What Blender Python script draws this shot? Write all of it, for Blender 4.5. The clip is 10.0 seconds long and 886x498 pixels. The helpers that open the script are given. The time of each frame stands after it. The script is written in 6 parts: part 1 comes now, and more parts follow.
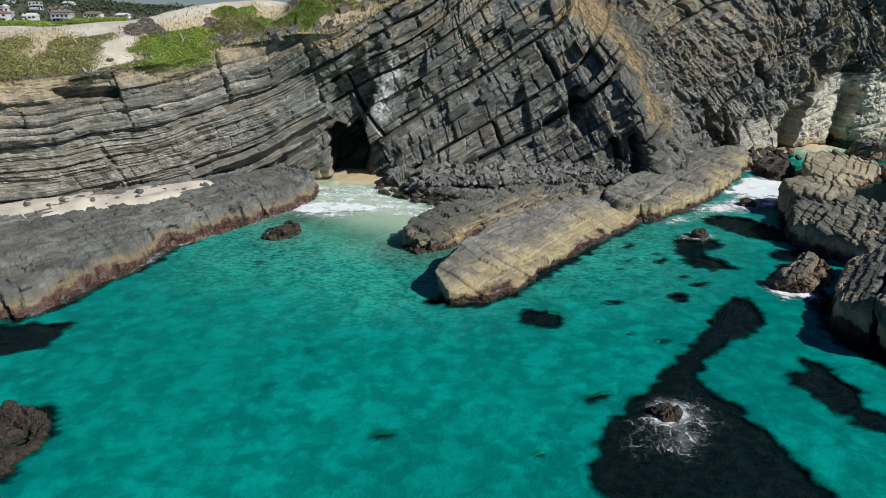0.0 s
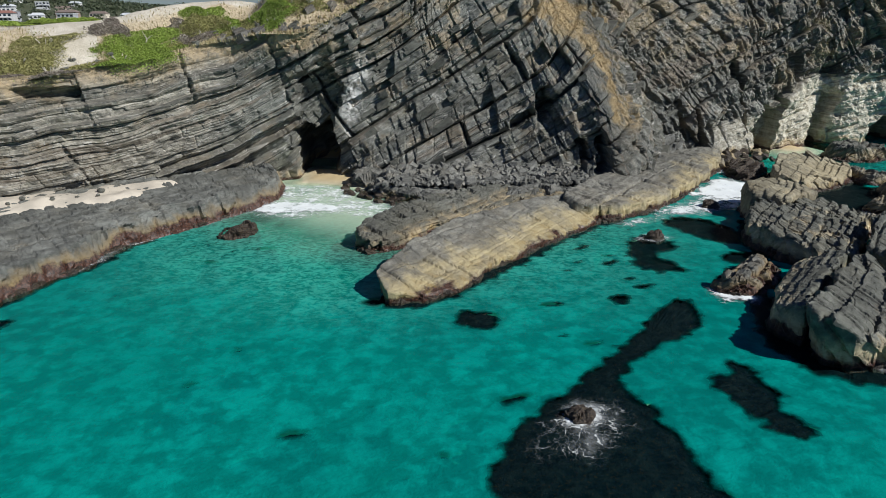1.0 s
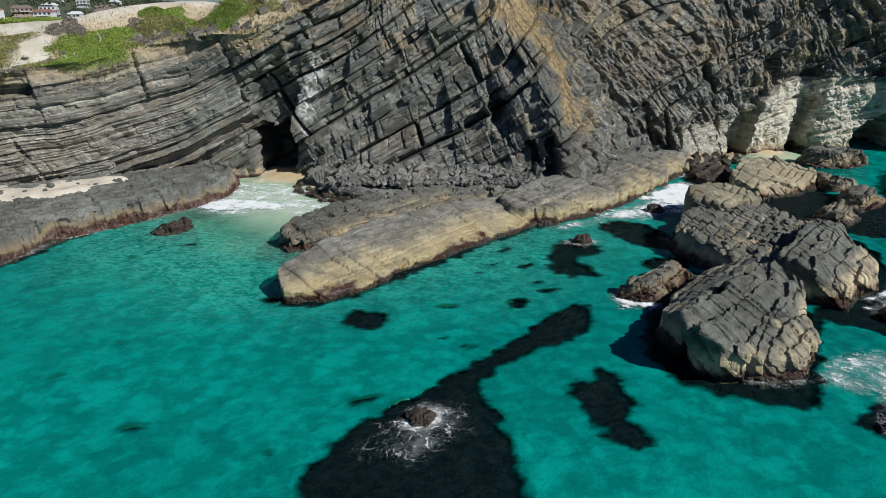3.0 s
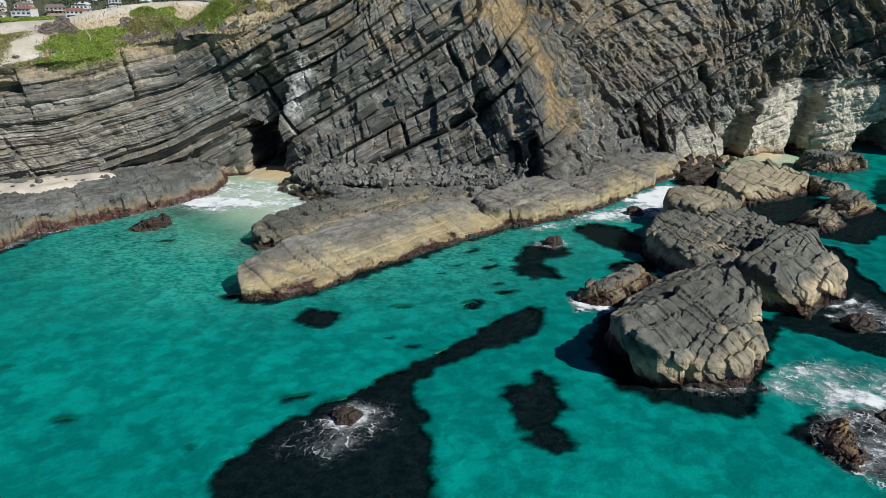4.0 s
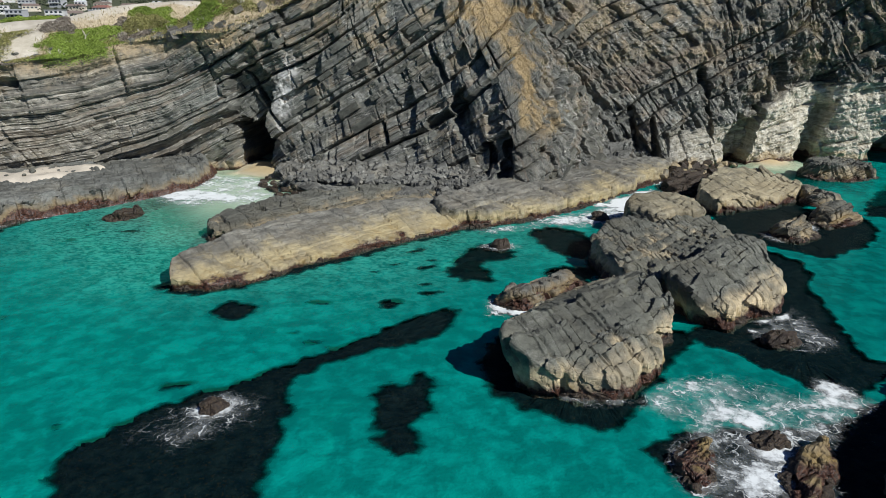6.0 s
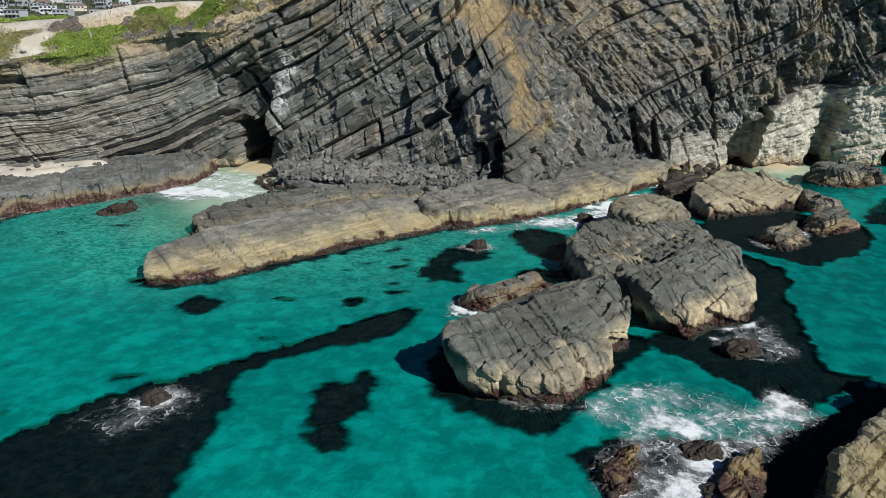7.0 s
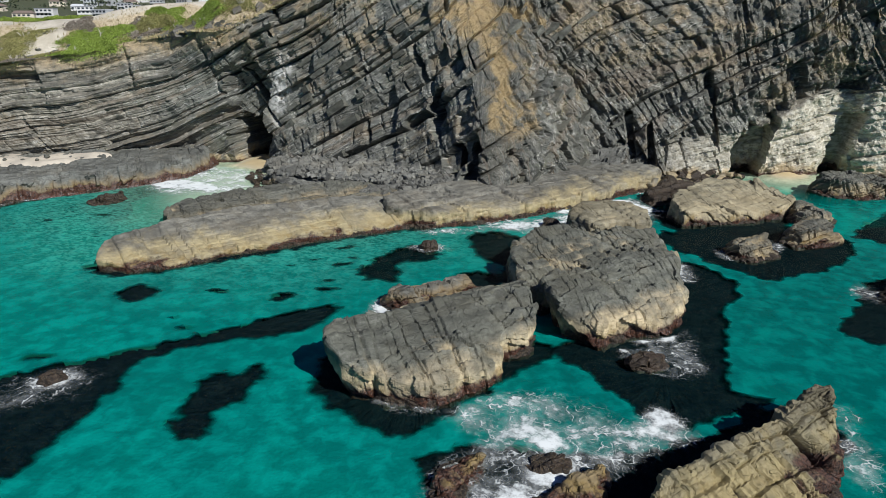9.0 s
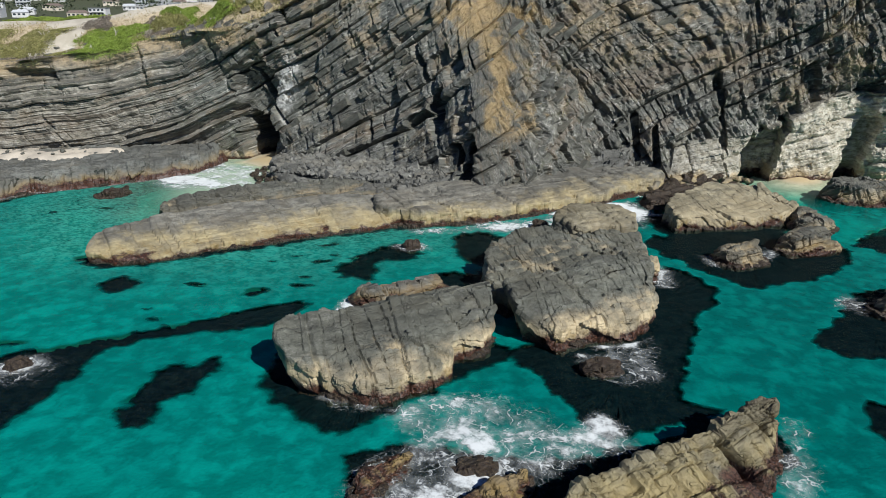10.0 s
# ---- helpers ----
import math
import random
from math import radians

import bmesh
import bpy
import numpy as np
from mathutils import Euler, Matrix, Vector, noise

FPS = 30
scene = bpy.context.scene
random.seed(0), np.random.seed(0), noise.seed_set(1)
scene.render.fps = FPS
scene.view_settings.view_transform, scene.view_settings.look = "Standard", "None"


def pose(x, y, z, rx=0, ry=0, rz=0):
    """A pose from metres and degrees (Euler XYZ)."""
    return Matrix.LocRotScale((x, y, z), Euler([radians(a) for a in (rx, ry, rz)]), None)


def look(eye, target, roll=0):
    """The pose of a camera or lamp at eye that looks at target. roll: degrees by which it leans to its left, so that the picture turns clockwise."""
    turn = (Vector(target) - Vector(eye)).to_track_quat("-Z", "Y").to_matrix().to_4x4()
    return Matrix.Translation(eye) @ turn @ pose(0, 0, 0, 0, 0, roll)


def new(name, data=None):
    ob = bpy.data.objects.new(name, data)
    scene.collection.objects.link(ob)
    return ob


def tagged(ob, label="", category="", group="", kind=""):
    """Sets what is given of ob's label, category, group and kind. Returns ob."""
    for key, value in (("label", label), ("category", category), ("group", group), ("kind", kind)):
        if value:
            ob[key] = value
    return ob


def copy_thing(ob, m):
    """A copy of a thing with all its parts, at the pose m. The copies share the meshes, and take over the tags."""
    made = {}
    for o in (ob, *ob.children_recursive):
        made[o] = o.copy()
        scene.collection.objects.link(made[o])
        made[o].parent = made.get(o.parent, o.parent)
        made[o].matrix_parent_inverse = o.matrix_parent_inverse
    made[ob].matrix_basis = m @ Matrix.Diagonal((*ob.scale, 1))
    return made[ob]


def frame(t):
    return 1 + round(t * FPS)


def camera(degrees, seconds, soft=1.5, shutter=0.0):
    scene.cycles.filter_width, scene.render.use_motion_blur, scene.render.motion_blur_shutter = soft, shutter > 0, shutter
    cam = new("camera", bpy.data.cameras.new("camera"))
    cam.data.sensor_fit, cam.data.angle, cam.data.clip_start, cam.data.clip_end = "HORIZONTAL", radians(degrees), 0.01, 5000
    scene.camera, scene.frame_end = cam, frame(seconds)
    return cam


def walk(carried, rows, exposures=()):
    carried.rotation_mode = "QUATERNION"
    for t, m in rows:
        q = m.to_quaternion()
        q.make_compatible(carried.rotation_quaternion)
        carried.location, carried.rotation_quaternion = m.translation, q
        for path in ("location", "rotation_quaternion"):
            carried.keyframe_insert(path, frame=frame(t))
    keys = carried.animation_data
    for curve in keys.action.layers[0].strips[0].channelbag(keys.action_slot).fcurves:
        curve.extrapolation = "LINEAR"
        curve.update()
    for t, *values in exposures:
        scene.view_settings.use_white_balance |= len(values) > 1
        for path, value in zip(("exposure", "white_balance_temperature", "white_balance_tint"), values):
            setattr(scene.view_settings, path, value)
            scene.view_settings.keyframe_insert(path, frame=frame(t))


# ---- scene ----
# ---------------------------------------------------------------- camera
cam = camera(67.9, 10.0, soft=0.6)
METRES, EYE, TILT, LEAN, TURN = 40.0, 15.75, -20.1, 0.0, 0.0
ROWS = [
    (0.0, 0.0, 0.0, 0.0, 0.0, 0.0, 0.0),
    (0.5, 0.048, -0.0002, -0.0005, 0.29, 0.04, -0.12),
    (1.0, 0.0956, -0.0005, 0.001, 0.61, 0.01, -0.28),
    (1.5, 0.1436, -0.0003, 0.0022, 1.07, -0.01, -0.48),
    (2.0, 0.192, 0.0004, 0.0031, 1.68, -0.02, -0.74),
    (2.5, 0.2405, 0.0015, 0.0043, 2.46, -0.04, -1.04),
    (4.0, 0.389, 0.01, 0.0107, 5.67, -0.22, -2.28),
    (4.5, 0.4388, 0.0147, 0.0134, 6.7, -0.27, -2.67),
    (5.0, 0.4887, 0.0202, 0.0162, 7.93, -0.35, -3.12),
    (5.5, 0.5387, 0.027, 0.0195, 9.36, -0.46, -3.65),
    (7.0, 0.6882, 0.0565, 0.0319, 13.91, -0.85, -5.28),
    (7.5, 0.7373, 0.069, 0.0373, 15.38, -1.01, -5.79),
    (8.0, 0.786, 0.0825, 0.0433, 16.88, -1.19, -6.31),
    (8.5, 0.8346, 0.0975, 0.0488, 18.29, -1.34, -6.79),
    (9.0, 0.8829, 0.1136, 0.0554, 19.78, -1.52, -7.29),
    (9.5, 0.9307, 0.1311, 0.0625, 21.37, -1.75, -7.81),
    (10.0, 0.9774, 0.15, 0.0696, 23.35, -2.04, -8.46),
]
walk(cam, [(t, pose(0, 0, EYE, TILT, LEAN, TURN) @ pose(METRES * x, METRES * y, METRES * z, 90 + pitch, roll, yaw)) for t, x, y, z, yaw, pitch, roll in ROWS])

# ---------------------------------------------------------------- world, sun, exposure
SUN_ELEV, SUN_DIR = radians(40), (0.90, -0.44)
world = bpy.data.worlds.new("sky")
scene.world = world
world.use_nodes = True
wn = world.node_tree
sky = wn.nodes.new("ShaderNodeTexSky")
sky.sky_type = "NISHITA"
sky.sun_disc = False
sky.dust_density, sky.ozone_density, sky.altitude = 0.0, 2.0, 20
sky.sun_elevation = SUN_ELEV
sky.sun_rotation = math.atan2(SUN_DIR[0], SUN_DIR[1])
# dims the sky and turns it bluer, so that shaded sides come out darker
sky_tint = wn.nodes.new("ShaderNodeMix")
sky_tint.data_type, sky_tint.blend_type = "RGBA", "MULTIPLY"
sky_tint.inputs[0].default_value = 1.0
sky_tint.inputs[7].default_value = (0.44, 0.60, 0.95, 1)
wn.links.new(sky.outputs[0], sky_tint.inputs[6])
wn.links.new(sky_tint.outputs[2], wn.nodes["Background"].inputs[0])
wn.nodes["Background"].inputs[1].default_value = 0.05
sun_data = bpy.data.lights.new("sun", "SUN")
sun_data.energy, sun_data.angle, sun_data.color = 5.0, radians(0.5), (0.985, 0.98, 0.95)
sun = new("sun", sun_data)
sun.matrix_world = look((60, -60, 80), (60 - SUN_DIR[0], -60 - SUN_DIR[1], 80 - math.tan(SUN_ELEV)))
scene.view_settings.exposure = 0.0


# ---------------------------------------------------------------- number tools
def hash01(*cells, seed=0):
    """A repeatable random number in 0..1 for integer cells."""
    h = np.full(np.broadcast(*cells).shape, (seed * 2654435761 + 12345) & 0xFFFFFFFF, dtype=np.uint32)
    for c in cells:
        h ^= np.asarray(c).astype(np.int64).astype(np.uint32)
        h *= np.uint32(0x9E3779B1)
        h ^= h >> np.uint32(15)
        h *= np.uint32(0x85EBCA77)
        h ^= h >> np.uint32(13)
    return h.astype(np.float64) / 4294967296.0


def soft(e0, e1, x):
    t = np.clip((x - e0) / (e1 - e0), 0, 1)
    return t * t * (3 - 2 * t)


def vnoise(x, y, z, seed=0):
    """Smooth lattice noise, -1..1."""
    xi, yi, zi = np.floor(x), np.floor(y), np.floor(z)
    fx, fy, fz = x - xi, y - yi, z - zi
    fx, fy, fz = (f * f * (3 - 2 * f) for f in (fx, fy, fz))
    out = 0.0
    for dx in (0, 1):
        for dy in (0, 1):
            for dz in (0, 1):
                w = (fx if dx else 1 - fx) * (fy if dy else 1 - fy) * (fz if dz else 1 - fz)
                out = out + w * hash01(xi + dx, yi + dy, zi + dz, seed=seed)
    return out * 2 - 1


def fbm(x, y, z, octaves=4, seed=0):
    out, amp = 0.0, 0.5
    for o in range(octaves):
        out = out + amp * vnoise(x, y, z, seed + o)
        x, y, z, amp = x * 2.03 + 7.1, y * 2.03 + 3.3, z * 2.03 + 1.7, amp * 0.5
    return out


def cells(u, seed, merge, *other):
    """Cells along u, some of them joined to the one before: their number, the place within, and the distance to a real edge."""
    i = np.floor(u)
    f = u - i
    joined = hash01(i, *other, seed=seed) < merge
    joined_next = hash01(i + 1, *other, seed=seed) < merge
    low = np.where(joined, 1.0, f)
    high = np.where(joined_next, 1.0, 1 - f)
    return np.where(joined, i - 1, i), f, np.minimum(low, high)


def blocks(a, b, thick, length, seed, gap=0.10, missing=0.0):
    """Beds of uneven thickness along b, cut by joints along a. Gives each block's own random height, and how deep the joint is there."""
    u = b / thick + 0.35 * np.sin(b / thick * 1.7 + seed) + 0.25 * np.sin(b / thick * 0.61)
    i, fu, edge_u = cells(u, seed + 61, 0.42)
    v = a / (length * (0.6 + 0.9 * hash01(i, seed=seed))) + 17 * hash01(i, seed=seed + 5)
    v = v + 0.22 * np.sin(v * 2.3 + i)
    j, fv, edge_v = cells(v, seed + 62, 0.38, i)
    high = 0.6 * hash01(i, seed=seed + 9) + 0.4 * hash01(i, j, seed=seed + 11)
    tilt = (hash01(i, j, seed=seed + 21) - 0.5) * (fu - 0.5) + (hash01(i, j, seed=seed + 22) - 0.5) * (fv - 0.5)
    joint = 1 - soft(0, gap, np.minimum(edge_u * thick * 1.2, edge_v * length))
    high = high + 0.7 * tilt - np.where(hash01(i, j, seed=seed + 31) < missing, 1.3, 0.0)
    return high, joint


# the beds strike along STRIKE and dip away from the sea's side; NORMAL is their upward normal
STRIKE = np.array((0.6, 0.8, 0.0))
NORMAL = np.array((-0.47, 0.36, 0.81))
NORMAL /= np.linalg.norm(NORMAL)
DIP = np.cross(NORMAL, STRIKE)


def rock_relief(p, scale=1.0, seed=0, style=""):
    """How far a bedded rock stands proud or recedes at points p. style: "joints" where joints across the strike stand out, "slab" for wide tilted slabs cut by long grooves."""
    x, y, z = p.T
    rough = fbm(x * 2.2, y * 2.2, z * 2.2, 5, seed + 50)
    w = (0.22 if style else 0.05) * fbm(x / 2.2, y / 2.2, z / 2.2, 4, seed + 40)
    a, b, c = p @ STRIKE + w, p @ NORMAL + w, p @ DIP + w
    if style == "slab":
        cut, _, _ = cells((a - 0.25 * c) / 2.3 + 0.3 * np.sin(a), seed + 4, 0.3)
        flake = c / 0.62 + 0.4 * hash01(cut, seed=seed + 7) + 0.35 * np.sin(c * 1.7) + 0.5 * w
        saw = np.mod(flake, 1.0) * (0.45 + 0.8 * hash01(np.floor(flake), cut, seed=seed + 8))
        h0, j0 = blocks(a + 0.1 * b, c, 1.5, 4.8, seed + 6, 0.10)
        h1, j1 = blocks(c + 0.3 * a, a - 0.2 * c, 1.35, 3.2, seed + 1, 0.08)
        h2, j2 = blocks(c, a - 0.35 * c, 0.50, 1.9, seed + 2, 0.05)
        return scale * (0.40 * (h0 - 0.5) + 0.34 * (h1 - 0.5) + 0.22 * (h2 - 0.5) + 0.40 * (saw - 0.4)
                        - 0.20 * j0 - 0.24 * j1 - 0.11 * j2 + 0.16 * rough)
    if style == "joints":
        a, b = b * 1.4, a + 0.25 * c
    h0, j0 = blocks(a + 0.2 * c, b, 1.3, 4.0, seed + 6, 0.16, 0.0)
    h1, j1 = blocks(a + 0.3 * c, b, 0.55, 1.7, seed + 1, 0.09, 0.10)
    h2, j2 = blocks(a * 0.9 - 0.5 * c, b, 0.24, 0.7, seed + 2, 0.05, 0.06)
    h3, j3 = blocks(c + 0.4 * a, a, 0.9, 1.2, seed + 3, 0.07, 0.05)
    if style == "joints":
        return scale * (0.66 * (h0 - 0.5) + 0.36 * (h1 - 0.5) + 0.13 * (h2 - 0.5) + 0.30 * (h3 - 0.5)
                        - 0.26 * j0 - 0.16 * j1 - 0.05 * j2 - 0.16 * j3 + 0.22 * rough)
    return scale * (0.80 * (h0 - 0.5) + 0.62 * (h1 - 0.5) + 0.30 * (h2 - 0.5) + 0.36 * (h3 - 0.5)
                    - 0.34 * j0 - 0.24 * j1 - 0.12 * j2 - 0.18 * j3 + 0.11 * rough)


# ---------------------------------------------------------------- mesh tools
def sheet_mesh(name, verts, rows, cols, closed=False, keep=None):
    """A mesh from a grid of points, rows x cols; closed joins the last column to the first."""
    r, c = np.meshgrid(np.arange(rows - 1), np.arange(cols if closed else cols - 1), indexing="ij")
    c2 = (c + 1) % cols
    quads = np.stack((r * cols + c, r * cols + c2, (r + 1) * cols + c2, (r + 1) * cols + c), -1).reshape(-1, 4)
    if keep is not None:
        quads = quads[keep[quads].any(1)]
    me = bpy.data.meshes.new(name)
    me.vertices.add(len(verts))
    me.vertices.foreach_set("co", np.ascontiguousarray(verts, dtype=np.float32).ravel())
    me.loops.add(quads.size)
    me.loops.foreach_set("vertex_index", quads.ravel().astype(np.int32))
    me.polygons.add(len(quads))
    me.polygons.foreach_set("loop_start", np.arange(0, quads.size, 4, dtype=np.int32))
    me.update(calc_edges=True)
    me.polygons.foreach_set("use_smooth", np.zeros(len(quads), bool))
    return me


def grid_normals(v, rows, cols, closed=False):
    g = v.reshape(rows, cols, 3)
    du = np.roll(g, -1, 1) - np.roll(g, 1, 1) if closed else np.gradient(g, axis=1)
    dv = np.gradient(g, axis=0)
    n = np.cross(du, dv)
    n /= np.linalg.norm(n, axis=-1, keepdims=True) + 1e-9
    return n.reshape(-1, 3)


def worn(d, rows, cols, closed=False, wear=1.0):
    """Relief on a grid with its edges slightly rounded off."""
    g = d.reshape(rows, cols)
    side = np.pad(g, ((0, 0), (1, 1)), "wrap" if closed else "edge")
    g = 0.25 * side[:, :-2] + 0.5 * g + 0.25 * side[:, 2:]
    up = np.pad(g, ((1, 1), (0, 0)), "edge")
    return d * (1 - wear) + wear * (0.25 * up[:-2] + 0.5 * g + 0.25 * up[2:]).ravel()


def attribute(me, name, values):
    at = me.attributes.new(name, "FLOAT", "POINT")
    at.data.foreach_set("value", np.ascontiguousarray(values, dtype=np.float32))


def resample(poly, step, closed=True, rounds=2):
    """Chaikin-rounded outline, resampled at even steps."""
    p = np.array(poly, float)
    for _ in range(rounds):
        q = np.roll(p, -1, 0) if closed else p[1:]
        base = p if closed else p[:-1]
        cut = np.stack((0.75 * base + 0.25 * q, 0.25 * base + 0.75 * q), 1).reshape(-1, p.shape[1])
        p = cut if closed else np.vstack((p[:1], cut, p[-1:]))
    if closed:
        p = np.vstack((p, p[:1]))
    d = np.r_[0, np.cumsum(np.linalg.norm(np.diff(p[:, :2], axis=0), axis=1))]
    n = max(8, int(d[-1] / step))
    s = np.linspace(0, d[-1], n, endpoint=not closed)
    return np.stack([np.interp(s, d, p[:, k]) for k in range(p.shape[1])], 1)


def inside(poly, x, y):
    """Signed distance to a closed outline, positive inside."""
    p = np.array(poly, float)
    q = np.roll(p, -1, 0)
    best = np.full(x.shape, 1e9)
    odd = np.zeros(x.shape, bool)
    for (ax, ay), (bx, by) in zip(p, q):
        ex, ey = bx - ax, by - ay
        t = np.clip(((x - ax) * ex + (y - ay) * ey) / (ex * ex + ey * ey + 1e-12), 0, 1)
        best = np.minimum(best, np.hypot(x - ax - t * ex, y - ay - t * ey))
        odd ^= ((ay > y) != (by > y)) & (x < (bx - ax) * (y - ay) / (by - ay + 1e-12) + ax)
    return np.where(odd, best, -best)


def on_line(line, pts):
    """The nearest points of an open line to pts."""
    line = np.array(line, float)
    best, out = np.full(len(pts), 1e9), np.zeros((len(pts), 2))
    for a, b in zip(line[:-1], line[1:]):
        e = b - a
        t = np.clip(((pts - a) @ e) / (e @ e), 0, 1)
        q = a + t[:, None] * e
        d = np.linalg.norm(pts - q, axis=1)
        m = d < best
        best[m], out[m] = d[m], q[m]
    return out


# ---------------------------------------------------------------- materials
def material(name):
    m = bpy.data.materials.new(name)
    m.use_nodes = True
    nt = m.node_tree
    bsdf = nt.nodes["Principled BSDF"]
    return m, nt, bsdf


class Nodes:
    """Short calls for building a node tree."""

    def __init__(self, nt):
        self.nt = nt

    def add(self, kind, **values):
        n = self.nt.nodes.new(kind)
        for key, value in values.items():
            setattr(n, key, value)
        return n

    def link(self, a, b):
        self.nt.links.new(a, b)

    def put(self, socket, value):
        if isinstance(value, bpy.types.NodeSocket):
            self.nt.links.new(value, socket)
        elif value is not None:
            socket.default_value = value

    def position(self):
        return self.add("ShaderNodeNewGeometry").outputs["Position"]

    def attr(self, name):
        n = self.add("ShaderNodeAttribute")
        n.attribute_name = name
        return n.outputs["Fac"]

    def noise(self, scale, detail=4, rough=0.6, vector=None, distort=0.0):
        n = self.add("ShaderNodeTexNoise")
        n.inputs["Scale"].default_value = scale
        n.inputs["Detail"].default_value = detail
        n.inputs["Roughness"].default_value = rough
        n.inputs["Distortion"].default_value = distort
        self.put(n.inputs["Vector"], vector if vector is not None else self.position())
        return n.outputs["Fac"]

    def voronoi(self, scale, vector=None, feature="F1"):
        n = self.add("ShaderNodeTexVoronoi", feature=feature)
        n.inputs["Scale"].default_value = scale
        self.put(n.inputs["Vector"], vector if vector is not None else self.position())
        return n.outputs["Distance"]

    def scaled(self, sx, sy, sz, vector=None):
        n = self.add("ShaderNodeMapping")
        n.inputs["Scale"].default_value = (sx, sy, sz)
        self.put(n.inputs["Vector"], vector if vector is not None else self.position())
        return n.outputs[0]

    def math(self, op, a, b=None, c=None):
        n = self.add("ShaderNodeMath", operation=op)
        for s, v in zip(n.inputs, (a, b, c)):
            self.put(s, v)
        return n.outputs[0]

    def span(self, value, a, b, c=0.0, d=1.0):
        n = self.add("ShaderNodeMapRange", interpolation_type="SMOOTHSTEP")
        for s, v in zip(n.inputs, (value, a, b, c, d)):
            self.put(s, v)
        return n.outputs[0]

    def mix(self, fac, a, b, mode="MIX"):
        n = self.add("ShaderNodeMix", data_type="RGBA", blend_type=mode)
        self.put(n.inputs[0], fac)
        for s, v in ((n.inputs[6], a), (n.inputs[7], b)):
            self.put(s, (*v, 1) if isinstance(v, tuple) and len(v) == 3 else v)
        return n.outputs[2]

    def bump(self, height, strength, distance, normal=None):
        n = self.add("ShaderNodeBump")
        n.inputs["Strength"].default_value = strength
        n.inputs["Distance"].default_value = distance
        self.put(n.inputs["Height"], height)
        if normal is not None:
            self.put(n.inputs["Normal"], normal)
        return n.outputs[0]


def bed_vector(k):
    """Coordinates along strike, dip and across the beds, squeezed across them."""
    p = k.position()
    out = k.add("ShaderNodeCombineXYZ")
    for s, axis, f in zip(out.inputs, (STRIKE, DIP, NORMAL), (0.9, 1.1, 1.9)):
        n = k.add("ShaderNodeVectorMath", operation="DOT_PRODUCT")
        k.put(n.inputs[0], p)
        n.inputs[1].default_value = tuple(axis * f)
        k.link(n.outputs["Value"], s)
    return out.outputs[0]


def cliff_vector(k):
    """The same for the cliff, whose beds are folded."""
    out = k.add("ShaderNodeCombineXYZ")
    k.link(k.math("MULTIPLY", k.attr("bed_a"), 0.75), out.inputs[0])
    k.link(k.math("MULTIPLY", k.attr("bed_b"), 2.0), out.inputs[1])
    return out.outputs[0]


